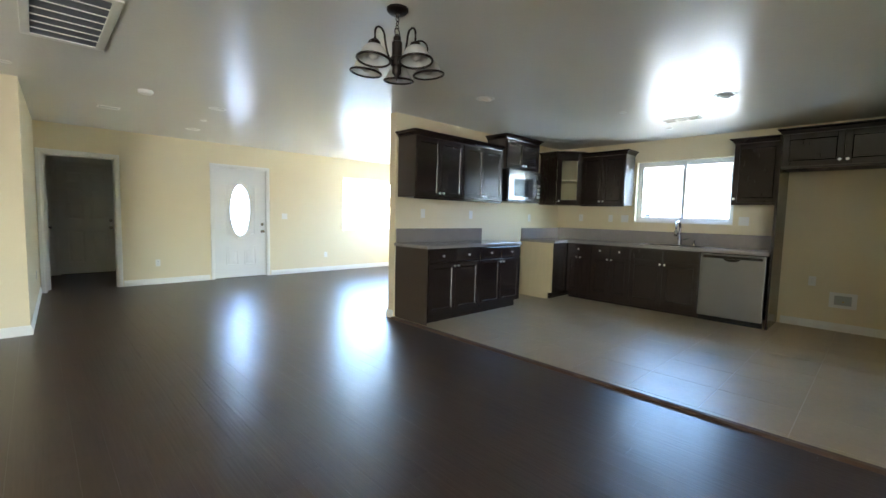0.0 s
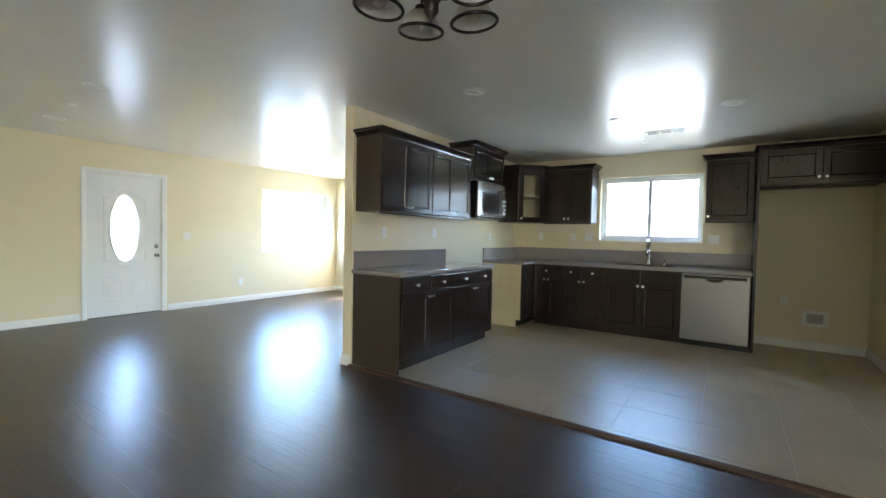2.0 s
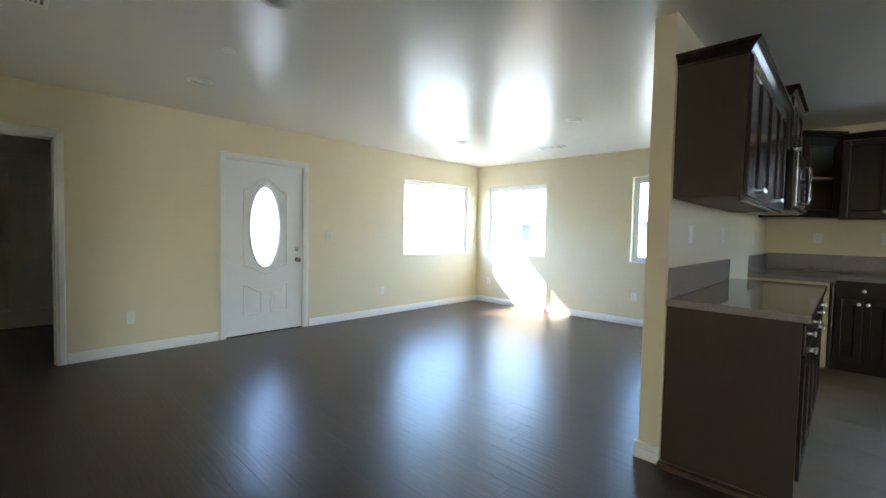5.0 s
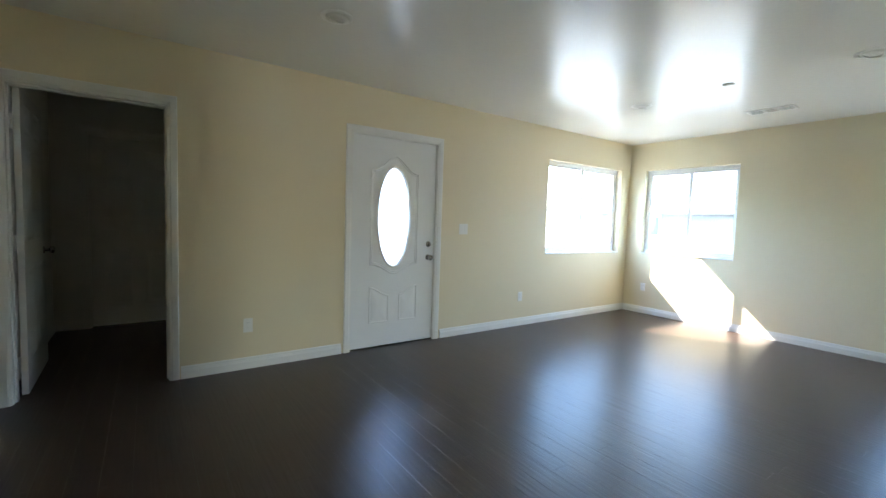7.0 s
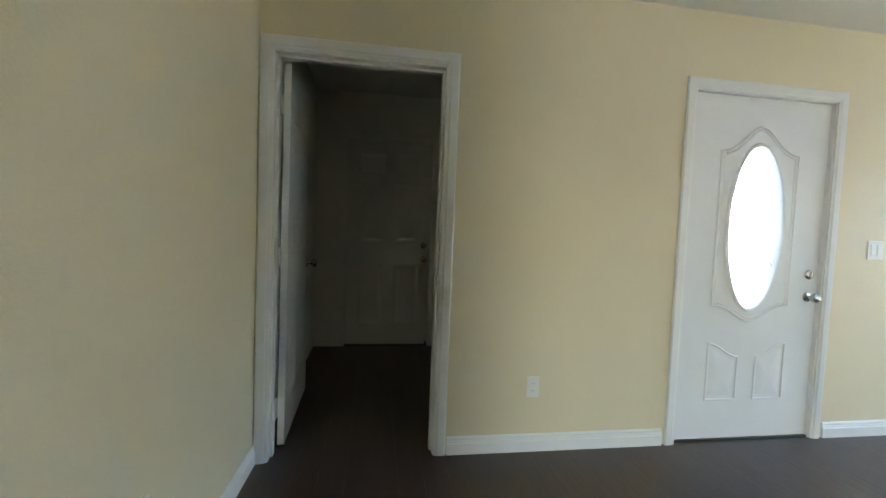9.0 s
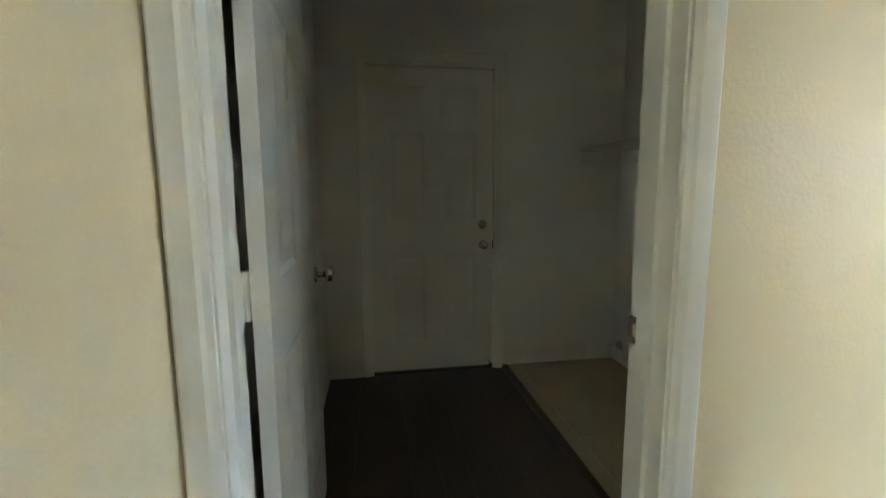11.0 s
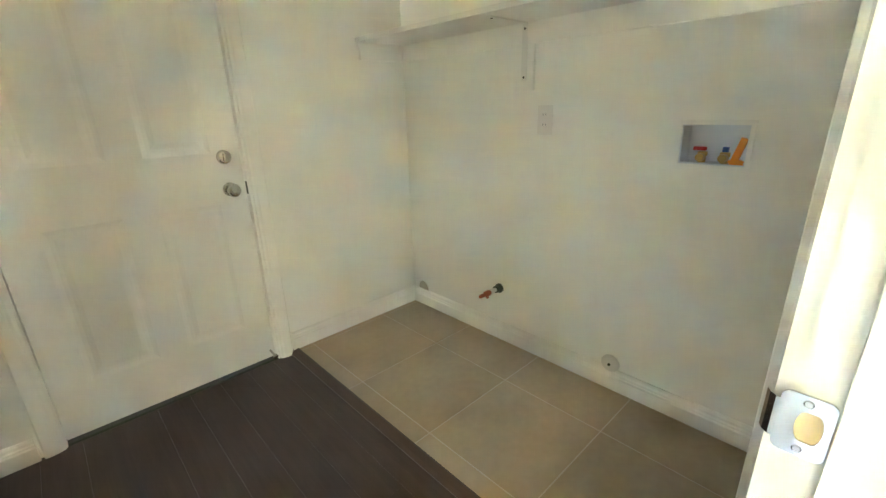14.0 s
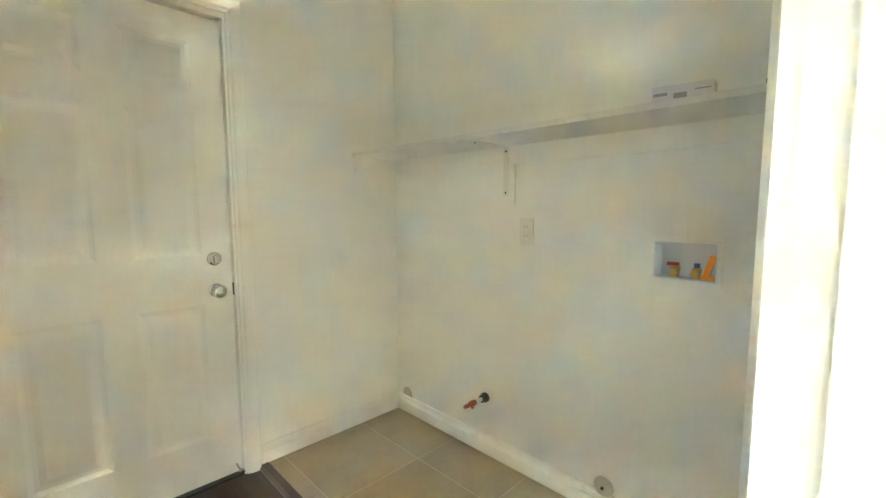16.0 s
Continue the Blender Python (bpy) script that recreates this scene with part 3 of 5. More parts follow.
outer = [to_edge(p) for p in oval]
for corner in ((0, 0), (fw, 0), (fw, 2.018), (0, 2.018)):
    k = min(range(N), key=lambda i: (outer[i][0] - corner[0]) ** 2 + (outer[i][1] - corner[1]) ** 2)
    outer[k] = corner
vr = {}
for name_, ring in (("o", outer), ("i", oval)):
    for y in (0, 0.044):
        vr[name_, y] = [bm.verts.new(m @ Vector((p[0], y, p[1]))) for p in ring]
for i in range(N):
    j = (i + 1) % N
    for y in (0, 0.044):
        bm.faces.new((vr["o", y][i], vr["o", y][j], vr["i", y][j], vr["i", y][i]))
    bm.faces.new((vr["o", 0][i], vr["o", 0][j], vr["o", 0.044][j], vr["o", 0.044][i]))
    bm.faces.new((vr["i", 0][i], vr["i", 0][j], vr["i", 0.044][j], vr["i", 0.044][i]))
leaf = part("leaf", bm, DOOR_WHITE, door, "white embossed door leaf")
bm = bmesh.new()
rings = []
for scale_, h in ((1.13, 0.0), (1.12, 0.010), (1.06, 0.016), (1.0, 0.012), (0.97, 0.0), (0.97, -0.02)):
    rings.append([bm.verts.new(m @ Vector((ocx + (oa + 0.17 * (scale_ - 1)) * math.cos(2 * math.pi * i / N), -h, ocz + (ob_ + 0.17 * (scale_ - 1)) * math.sin(2 * math.pi * i / N)))) for i in range(N)])
for a, b in zip(rings, rings[1:]):
    for i in range(N):
        bm.faces.new((a[i], a[(i + 1) % N], b[(i + 1) % N], b[i]))
part("oval_frame", bm, TRIM, leaf, "white oval glazing rim", smooth=True)
bm = bmesh.new()
a = [bm.verts.new(m @ Vector((p[0], 0.018, p[1]))) for p in oval]
b = [bm.verts.new(m @ Vector((p[0], 0.024, p[1]))) for p in oval]
bm.faces.new(a); bm.faces.new(b)
for i in range(N):
    bm.faces.new((a[i], a[(i + 1) % N], b[(i + 1) % N], b[i]))
part("oval_glass", bm, ETCHED, leaf, "bright etched oval glass")
bm = bmesh.new()      # leaded lines of the oval
for s_ in (0.62, 0.30):
    tube(bm, [m @ Vector((ocx + oa * s_ * math.cos(t * math.pi / 12), 0.016, ocz + ob_ * (s_ + 0.08) * math.sin(t * math.pi / 12))) for t in range(25)], 0.004, 6)
for t in (0.5, 1.5, 2.6, 3.7, 4.8, 5.8):
    tube(bm, [m @ Vector((ocx + oa * q * math.cos(t), 0.016, ocz + ob_ * (q + 0.02) * math.sin(t))) for q in (0.62, 0.97)], 0.004, 6)
part("leading", bm, NICKEL, leaf, "thin metal leading of the oval glass")
# embossed mouldings
bm = bmesh.new()
top = [(0.19 + 0.53 * i / 16, 1.70 + 0.16 * math.exp(-((i - 8) / 4.2) ** 2) - 0.0) for i in range(17)]
bot = [(0.72 - 0.53 * i / 16, 0.80 - 0.10 * math.exp(-((i - 8) / 4.2) ** 2)) for i in range(17)]
side_r = [(0.72, 1.70 - 0.9 * i / 10) for i in range(1, 10)]
side_l = [(0.19, 0.80 + 0.9 * i / 10) for i in range(1, 10)]
outline = top + side_r + bot + side_l
n_ = len(outline)
rings = []
for inset, h in ((0, 0), (0.004, 0.007), (0.011, 0.008), (0.018, 0.0005), (0.026, 0.005), (0.032, 0.0)):
    ring = []
    for i in range(n_):
        p, q, r_ = Vector(outline[i]), Vector(outline[i - 1]), Vector(outline[(i + 1) % n_])
        t_ = (r_ - q).normalized()
        nn = Vector((t_.y, -t_.x))
        p = p + nn * inset
        ring.append(bm.verts.new(m @ Vector((p.x, -h, p.y))))
    rings.append(ring)
for a, b in zip(rings, rings[1:]):
    for i in range(n_):
        bm.faces.new((a[i], a[(i + 1) % n_], b[(i + 1) % n_], b[i]))
part("moulding", bm, DOOR_WHITE, leaf, "raised scalloped moulding", smooth=True)
for x0, x1, slope in ((0.19, 0.40, -1), (0.515, 0.72, 1)):
    bm = bmesh.new()
    pts = rect(x0, x1, 0.23, 0.50, 8)
    pts = [(x, z + (0.085 * (0.5 + 0.5 * math.cos(math.pi * ((x - x0) if slope < 0 else (x1 - x)) / (x1 - x0))) if z > 0.49 else 0)) for x, z in pts]
    panel_mould(bm, pts, m, 0.012, 0.007)
    part("lower_panel", bm, DOOR_WHITE, leaf, "raised lower panel", smooth=True)
knob_on(pose(3.262, fy, 0.872, 90), leaf)
bolt_on(pose(3.262, fy, 1.008, 90), leaf)
for z in (0.25, 1.02, 1.80):
    hinge_on(2.408, YN + 0.012, z, leaf)
part("jamb", B((FD[0], FD[0] + 0.024, YN - 0.001, LY0, 0, FD[3]), (FD[1] - 0.024, FD[1], YN - 0.001, LY0, 0, FD[3]), (FD[0] + 0.024, FD[1] - 0.024, YN - 0.001, LY0, FD[3] - 0.018, FD[3])), TRIM, door)
part("stop", B((FD[0] + 0.024, FD[0] + 0.036, fy + 0.045, fy + 0.06, 0, FD[3] - 0.018), (FD[1] - 0.036, FD[1] - 0.024, fy + 0.045, fy + 0.06, 0, FD[3] - 0.018), (FD[0] + 0.036, FD[1] - 0.036, fy + 0.045, fy + 0.06, FD[3] - 0.032, FD[3] - 0.018)), TRIM, door)
part("threshold", B((FD[0] + 0.024, FD[1] - 0.024, YN + 0.01, LY0 + 0.03, -0.02, 0.011), bevel=0.003), DARK_METAL, door, "dark metal threshold")
door_casing(Matrix.Translation((FD[0] + 0.018, YN, 0)), FD[1] - FD[0] - 0.036, FD[3] - 0.012, door)

# laundry door, standing open into the laundry
door = thing("door_2", (0.6, YN, 0), "white panelled laundry door standing open", "door")
door["kind"] = "structure"
J = 0.015
part("jamb", B((LD[0], LD[0] + J, YN - 0.001, LY0 - 0.006, 0, LD[3]), (LD[1] - J, LD[1], YN - 0.001, LY0 - 0.006, 0, LD[3]), (LD[0] + J, LD[1] - J, YN - 0.001, LY0 - 0.006, LD[3] - J, LD[3]),
               (LD[0] + J, LD[0] + J + 0.011, YN + 0.045, YN + 0.088, 0, LD[3] - J), (LD[1] - J - 0.011, LD[1] - J, YN + 0.045, YN + 0.088, 0, LD[3] - J), (LD[0] + J + 0.011, LD[1] - J - 0.011, YN + 0.045, YN + 0.088, LD[3] - J - 0.011, LD[3] - J)), TRIM, door)
door_casing(Matrix.Translation((LD[0] + 0.010, YN, 0)), LD[1] - LD[0] - 0.020, LD[3] - 0.006, door)
door_casing(pose(LD[1] - 0.010, LY0 - 0.006, 0, 0, 0, 180) @ Matrix.Diagonal((1, 1.55, 1, 1)), LD[1] - LD[0] - 0.020, LD[3] - 0.006, door)
md = pose(LD[0] + J + 0.012, LY0 + 0.018, 0.012, 0, 0, 91.2) @ Matrix.Translation((0, -0.035, 0))
bm = bmesh.new()
lw = 0.80
panel_slab(bm, md, lw, 2.0, 0.035, six_panels(lw))
leaf = part("leaf", bm, DOOR_WHITE, door, "white six-panel door leaf, open")
for z in (0.22, 1.02, 1.80):
    bm = bmesh.new()
    tube(bm, [(LD[0] + J + 0.006, LY0 + 0.008, z - 0.05), (LD[0] + J + 0.006, LY0 + 0.008, z + 0.05)], 0.008, 10)
    box(bm, -0.0025, 0.0, 0.003, 0.034, z - 0.062, z + 0.038, 0, md)
    box(bm, LD[0] + J, LD[0] + J + 0.003, LY0 - 0.034, LY0 + 0.010, z - 0.05, z + 0.05)
    part("hinge", bm, PLATE, door, "white painted hinge")
knob_on(md @ pose(lw - 0.082, 0, 0.913, 90), leaf, mat=CHROME)
knob_on(md @ pose(lw - 0.082, 0.035, 0.913, -90), leaf, mat=CHROME)
bm = bmesh.new()
pw_, ph_, pr_ = 0.0195, 0.0315, 0.007      # half width and height of the plate, corner radius
ring = [(sx * (pw_ - pr_) + pr_ * math.cos(a + k * math.pi / 8), sz * (ph_ - pr_) + pr_ * math.sin(a + k * math.pi / 8)) for sx, sz, a in ((1, 1, 0), (-1, 1, math.pi / 2), (-1, -1, math.pi), (1, -1, 1.5 * math.pi)) for k in range(5)]
hole = [(-0.004 + 0.010 * math.cos(2 * math.pi * (k + 0.5) / 20), 0.0155 * math.copysign(min(1.0, abs(1.25 * math.sin(2 * math.pi * (k + 0.5) / 20))), math.sin(2 * math.pi * (k + 0.5) / 20))) for k in range(20)]
px_, py_, pz_ = LD[1] - J, LY0 - 0.0160, 0.912
front, back = px_ - 0.0028, px_ - 0.0001
fo, fi = [bm.verts.new((front, py_ + y, pz_ + z)) for y, z in ring], [bm.verts.new((front, py_ + y, pz_ + z)) for y, z in hole]
bo, bi = [bm.verts.new((back, py_ + y, pz_ + z)) for y, z in ring], [bm.verts.new((back, py_ + y, pz_ + z)) for y, z in hole]
for k in range(20):
    q = (k + 1) % 20
    bm.faces.new((fo[k], fo[q], fi[q], fi[k])); bm.faces.new((fo[k], fo[q], bo[q], bo[k])); bm.faces.new((fi[k], fi[q], bi[q], bi[k]))
lip = [(front, 0.016), (front + 0.001, 0.023), (front + 0.005, 0.028), (front + 0.011, 0.031)]      # the lip that curls round the jamb's edge
for (x0, y0), (x1, y1) in zip(lip, lip[1:]):
    bm.faces.new([bm.verts.new(p) for p in ((x0, py_ + y0, pz_ - 0.021), (x1, py_ + y1, pz_ - 0.021), (x1, py_ + y1, pz_ + 0.021), (x0, py_ + y0, pz_ + 0.021))])
plate = part("strike_plate", bm, CHROME, door, "chrome strike plate with a curled lip")
part("latch_hole", B((px_ - 0.0006, px_ - 0.0001, py_ - 0.015, py_ + 0.007, pz_ - 0.0165, pz_ + 0.0165)), RAW_PANEL, plate, "bare wood behind the latch hole")
for z in (pz_ - 0.024, pz_ + 0.024):
    bm = bmesh.new()
    lathe(bm, [(0.004, 0), (0.003, 0.0012)], pose(front, py_, z, 0, -90, 0), 10)
    part("screw", bm, NICKEL, plate)

# laundry back door, closed
door = thing("door_3", (0.79, LY1, 0), "closed pale panelled door in the laundry", "door")
door["kind"] = "structure"
bx0, bw = 0.380, 0.818
md = Matrix.Translation((bx0, LY1 + 0.028, 0.012))
bm = bmesh.new()
panel_slab(bm, md, bw, 2.003, 0.04, [(a, b, *z) for a, b, *_ in six_panels(bw)[::3] for z in ((0.205, 0.806), (1.02, 1.60), (1.70, 1.89))])
leaf = part("leaf", bm, LAUNDRY_PAINT, door, "pale painted six-panel leaf")
knob_on(md @ pose(bw - 0.066, 0, 0.862, 90), leaf)
bolt_on(md @ pose(bw - 0.068, 0, 1.0, 90), leaf)
part("latch_plate", B((bx0 + bw + 0.0005, bx0 + bw + 0.003, LY1 + 0.012, LY1 + 0.027, 0.845, 0.90)), DARK_METAL, door, "dark latch plate")
bm = bmesh.new()
tube(bm, [(bx0 + bw - 0.022, LY1 + 0.027, 0.05), (bx0 + bw - 0.022, LY1 - 0.035, 0.043)], 0.005, 8)
lathe(bm, [(0.012, 0), (0.012, 0.012), (0.008, 0.016)], pose(bx0 + bw - 0.022, LY1 - 0.03, 0.043, 90), 12)
part("door_stop", bm, NICKEL, leaf, "small metal door stop", smooth=True)
part("jamb", B((BD[0], bx0 - 0.003, LY1 - 0.001, LY1 + 0.14, 0, BD[3]), (bx0 + bw + 0.004, BD[1], LY1 - 0.001, LY1 + 0.14, 0, BD[3]), (bx0 - 0.003, bx0 + bw + 0.004, LY1 - 0.001, LY1 + 0.14, 2.019, BD[3])), LAUNDRY_PAINT, door)
part("stop", B((bx0 - 0.003, bx0 + 0.012, LY1 + 0.069, LY1 + 0.085, 0, 2.019), (bx0 + bw - 0.012, bx0 + bw + 0.004, LY1 + 0.069, LY1 + 0.085, 0, 2.019), (bx0 + 0.012, bx0 + bw - 0.012, LY1 + 0.069, LY1 + 0.085, 2.0, 2.019)), LAUNDRY_PAINT, door)
part("threshold", B((bx0, bx0 + bw, LY1 + 0.002, LY1 + 0.13, -0.03, 0.010)), DARK_METAL, door)
bm = bmesh.new()
mm = Matrix.Translation((BD[0] + 0.012, LY1, 0))
casing_piece(bm, mm @ Matrix.Translation((BD[1] - BD[0] - 0.024, 0, 0)), BD[3] - 0.008)
part("casing", bm, LAUNDRY_PAINT, door)
bm = bmesh.new()
casing_piece(bm, mm @ Matrix.Diagonal((-1, 1, 1, 1)), BD[3] - 0.008)
part("casing", bm, LAUNDRY_PAINT, door)
bm = bmesh.new()
head_piece(bm, mm @ Matrix.Translation((0, 0, BD[3] - 0.008)), BD[1] - BD[0] - 0.024)
part("casing", bm, LAUNDRY_PAINT, door)

# kitchen side door, closed
door = thing("door_4", (5.41, YS, ZT), "closed white panelled kitchen door", "door")
door["kind"] = "structure"
md = pose(KD[1] - 0.02, YS - 0.022, ZT + 0.008, 0, 0, 180)
bm = bmesh.new()
panel_slab(bm, md, 0.90, 2.04, 0.04, six_panels(0.90))
leaf = part("leaf", bm, DOOR_WHITE, door, "white six-panel leaf")
knob_on(md @ pose(0.068, 0, 0.90, 90), leaf)
bolt_on(md @ pose(0.068, 0, 1.04, 90), leaf)
part("jamb", B((KD[0], KD[0] + 0.018, YS - 0.12, YS + 0.001, 0, KD[3]), (KD[1] - 0.018, KD[1], YS - 0.12, YS + 0.001, 0, KD[3]), (KD[0] + 0.018, KD[1] - 0.018, YS - 0.12, YS + 0.001, KD[3] - 0.018, KD[3])), TRIM, door)
door_casing(pose(KD[1] - 0.012, YS, ZT, 0, 0, 180), KD[1] - KD[0] - 0.024, KD[3] - 0.03, door)

# ---- kitchen ----
def cab_knob(m, parent):
    bm = bmesh.new()
    lathe(bm, [(0.0075, 0), (0.006, 0.004), (0.0055, 0.012), (0.012, 0.017), (0.0155, 0.022), (0.0135, 0.027), (0.005, 0.029)], m, 14)
    return part("knob", bm, KNOB, parent, "small bright metal knob", smooth=True)


def shaker(name, m, x0, x1, z0, z1, parent, stile=0.058, knob=None, mat=None, glazed=False):
    """A framed door or drawer front; local -y is outwards, its back at y 0."""
    t = 0.019
    s = min(stile, (x1 - x0) * 0.28, (z1 - z0) * 0.3)
    bm = bmesh.new()
    for b in ((x0, x0 + s, z0, z1), (x1 - s, x1, z0, z1), (x0 + s, x1 - s, z0, z0 + s), (x0 + s, x1 - s, z1 - s, z1)):
        box(bm, b[0], b[1], -t, 0, b[2], b[3], 0.0032, m)
    if not glazed:
        q = []
        for inset, y in ((0, -t + 0.003), (0.007, -t + 0.011), (0.02, -t + 0.0115)):
            q.append([bm.verts.new(m @ Vector((a, y, b))) for a, b in ((x0 + s + inset, z0 + s + inset), (x1 - s - inset, z0 + s + inset), (x1 - s - inset, z1 - s - inset), (x0 + s + inset, z1 - s - inset))])
        for a, b in zip(q, q[1:]):
            for i in range(4):
                bm.faces.new((a[i], a[(i + 1) % 4], b[(i + 1) % 4], b[i]))
        bm.faces.new(q[-1])
    ob = part(name, bm, CABINET, parent)
    if knob:
        cab_knob(m @ pose(knob[0], -t, knob[1], 90), ob)
    return ob


def slab_front(name, m, x0, x1, z0, z1, parent, knob):
    bm = bmesh.new()
    box(bm, x0, x1, -0.019, 0, z0, z1, 0.006, m)
    ob = part(name, bm, CABINET, parent)
    cab_knob(m @ pose(knob[0], -0.019, knob[1], 90), ob)
    return ob


def base_cabinet(m, w, depth, h, label, drawers=2, toe=0.1, toe_end=False, false_front=False):
    """A base unit: local x along it, front at y 0, back at depth."""
    ob = thing("base_cabinet", m.translation, label, "cabinet", "kitchen base cabinets")
    part("body", B((0, w, 0.002, depth, toe, h), m=m), CABINET, ob)
    part("toe_kick", B((0.0, w, 0.07, depth, 0, toe), m=m), CABINET, ob)
    g = 0.006
    top = h - 0.012
    dz = top - 0.145
    for i in range(drawers):
        a, b = w * i / drawers + g, w * (i + 1) / drawers - g
        if false_front:
            bm = bmesh.new()
            box(bm, a, b, -0.019, 0, dz, top, 0.004, m)
            part("false_front", bm, CABINET, ob)
        else:
            slab_front("drawer_front", m, a, b, dz, top, ob, ((a + b) / 2, (dz + top) / 2))
    shaker("door", m, g, w / 2 - g / 4, toe + 0.012, dz - 0.012, ob, knob=(w / 2 - 0.03, dz - 0.05))
    shaker("door", m, w / 2 + g / 4, w - g, toe + 0.012, dz - 0.012, ob, knob=(w / 2 + 0.03, dz - 0.05))
    return ob


def crown(m, w, depth, z, parent, left=True, right=True, h=0.062, out=0.052):
    """Crown moulding round the top of an upper cabinet."""
    prof = [(0, 0), (0.008, 0.0), (0.012, 0.012), (0.030, 0.036), (0.046, 0.046), (out, 0.050), (out, h), (0, h)]
    bm = bmesh.new()
    l, r = (1 if left else 0), (1 if right else 0)
    rings = []
    if left: rings.append([m @ Vector((-d, depth, z + k)) for d, k in prof])
    rings.append([m @ Vector((-d * l, -d, z + k)) for d, k in prof])
    rings.append([m @ Vector((w + d * r, -d, z + k)) for d, k in prof])
    if right: rings.append([m @ Vector((w + d, depth, z + k)) for d, k in prof])
    rings = [[bm.verts.new(p) for p in ring] for ring in rings]
    n = len(prof)
    for a, b in zip(rings, rings[1:]):
        for i in range(n):
            bm.faces.new((a[i], a[(i + 1) % n], b[(i + 1) % n], b[i]))
    bm.faces.new(rings[0][::-1]); bm.faces.new(rings[-1])
    bm.faces.new([bm.verts.new(m @ Vector(p)) for p in ((0, 0, z + h - 0.003), (w, 0, z + h - 0.003), (w, depth, z + h - 0.003), (0, depth, z + h - 0.003))])
    part("crown", bm, CABINET, parent, "dark crown moulding")


def wall_cabinet(m, w, depth, h, label, doors=2, crown_l=True, crown_r=True, knob_side=1):
    """An upper unit hung with its bottom at m; front at local y 0."""
    ob = thing("wall_cabinet", m.translation, label, "cabinet", "kitchen wall cabinets")
    part("body", B((0, w, 0.002, depth, 0, h), m=m), CABINET_SIDE, ob)
    part("light_rail", B((0.0, w, -0.006, 0.016, -0.022, 0.0), bevel=0.004, m=m), CABINET, ob)
    g = 0.005
    if doors == 2:
        shaker("door", m, g, w / 2 - g / 4, 0.006, h - 0.008, ob, knob=(w / 2 - 0.03, 0.055))
        shaker("door", m, w / 2 + g / 4, w - g, 0.006, h - 0.008, ob, knob=(w / 2 + 0.03, 0.055))
    else:
        shaker("door", m, g, w - g, 0.006, h - 0.008, ob, knob=(0.03 if knob_side < 0 else w - 0.03, 0.055))
    crown(m, w, depth, h, ob, crown_l, crown_r)
    return ob


ZW = 0.885      # top of base units
CT = 0.04       # worktop thickness
IY = 3.835      # front of the cabinets under the partition
IX0, IX1 = 3.215, 4.93
half = (IX1 - IX0) / 2
base_cabinet(pose(IX0, IY, ZT), half, YK - IY - 0.003, ZW - ZT, "dark espresso base cabinet with two drawers and two doors", 2)
base_cabinet(pose(IX0 + half, IY, ZT), half, YK - IY - 0.003, ZW - ZT, "dark espresso base cabinet with two drawers and two doors", 2)
ob = thing("end_panel", (IX0 - 0.01, IY, ZT), "dark brown laminate cabinet end panel reaching the floor", "panel")
part("board", B((IX0 - 0.02, IX0 - 0.0015, IY - 0.004, YK - 0.003, ZT, ZW), bevel=0.002), CABINET_SIDE, ob)


def worktop(label, outline_boxes, base):
    ob = thing("worktop", base, label, "worktop")
    for b in outline_boxes:
        part("slab", B(b, bevel=0.007), COUNTER, ob)
    return ob


wt = worktop("speckled grey solid worktop on dark cabinets", [(IX0 - 0.045, IX1 + 0.015, IY - 0.035, YK - 0.002, ZW + 0.001, ZW + CT)], (4.0, 4.1, ZW))
part("backsplash", B((IX0 - 0.02, 4.75, YK - 0.021, YK - 0.002, ZW + CT + 0.001, 1.095), bevel=0.003), COUNTER, wt)

# upper cabinets on the partition
UZ, UY = 1.475, 4.085
wall_cabinet(pose(3.215, UY, UZ), 0.785, YK - UY - 0.003, 0.698, "dark espresso wall cabinet with two shaker doors", crown_r=False)
wall_cabinet(pose(4.003, UY, UZ), 0.785, YK - UY - 0.003, 0.698, "dark espresso wall cabinet with two shaker doors", crown_l=False, crown_r=False)
wall_cabinet(pose(4.835, 4.06, 1.955), 0.80, YK - 4.063, 0.405, "short dark wall cabinet above the microwave")

# microwave under it
MX0, MX1, MY, MZ0, MZ1 = 4.85, 5.63, 4.00, 1.485, 1.945
mw = thing("microwave", ((MX0 + MX1) / 2, 4.2, MZ0), "stainless over-range microwave with a dark glass door", "microwave")
part("body", B((MX0, MX1, MY + 0.022, YK - 0.003, MZ0, MZ1), bevel=0.004), BLACK, mw)
dr = part("door", B((MX0 + 0.004, MX0 + 0.665, MY, MY + 0.02, MZ0 + 0.03, MZ1 - 0.004), bevel=0.004), STEEL, mw, "stainless door")
part("glass", B((MX0 + 0.12, MX0 + 0.57, MY - 0.003, MY - 0.0005, MZ0 + 0.075, MZ1 - 0.125), bevel=0.001), DARK_GLASS, dr, "dark glass pane")
bm = bmesh.new()
tube(bm, [(MX0 + 0.625, MY, MZ0 + 0.08), (MX0 + 0.625, MY - 0.035, MZ0 + 0.09), (MX0 + 0.625, MY - 0.042, MZ0 + 0.14), (MX0 + 0.625, MY - 0.042, MZ1 - 0.12), (MX0 + 0.625, MY - 0.035, MZ1 - 0.07), (MX0 + 0.625, MY, MZ1 - 0.06)], 0.011, 10)
part("handle", bm, STEEL, dr, "stainless bar handle", smooth=True)
pn = part("control_panel", B((MX0 + 0.668, MX1 - 0.004, MY, MY + 0.02, MZ0 + 0.03, MZ1 - 0.004), bevel=0.004), BLACK, mw, "black control panel")
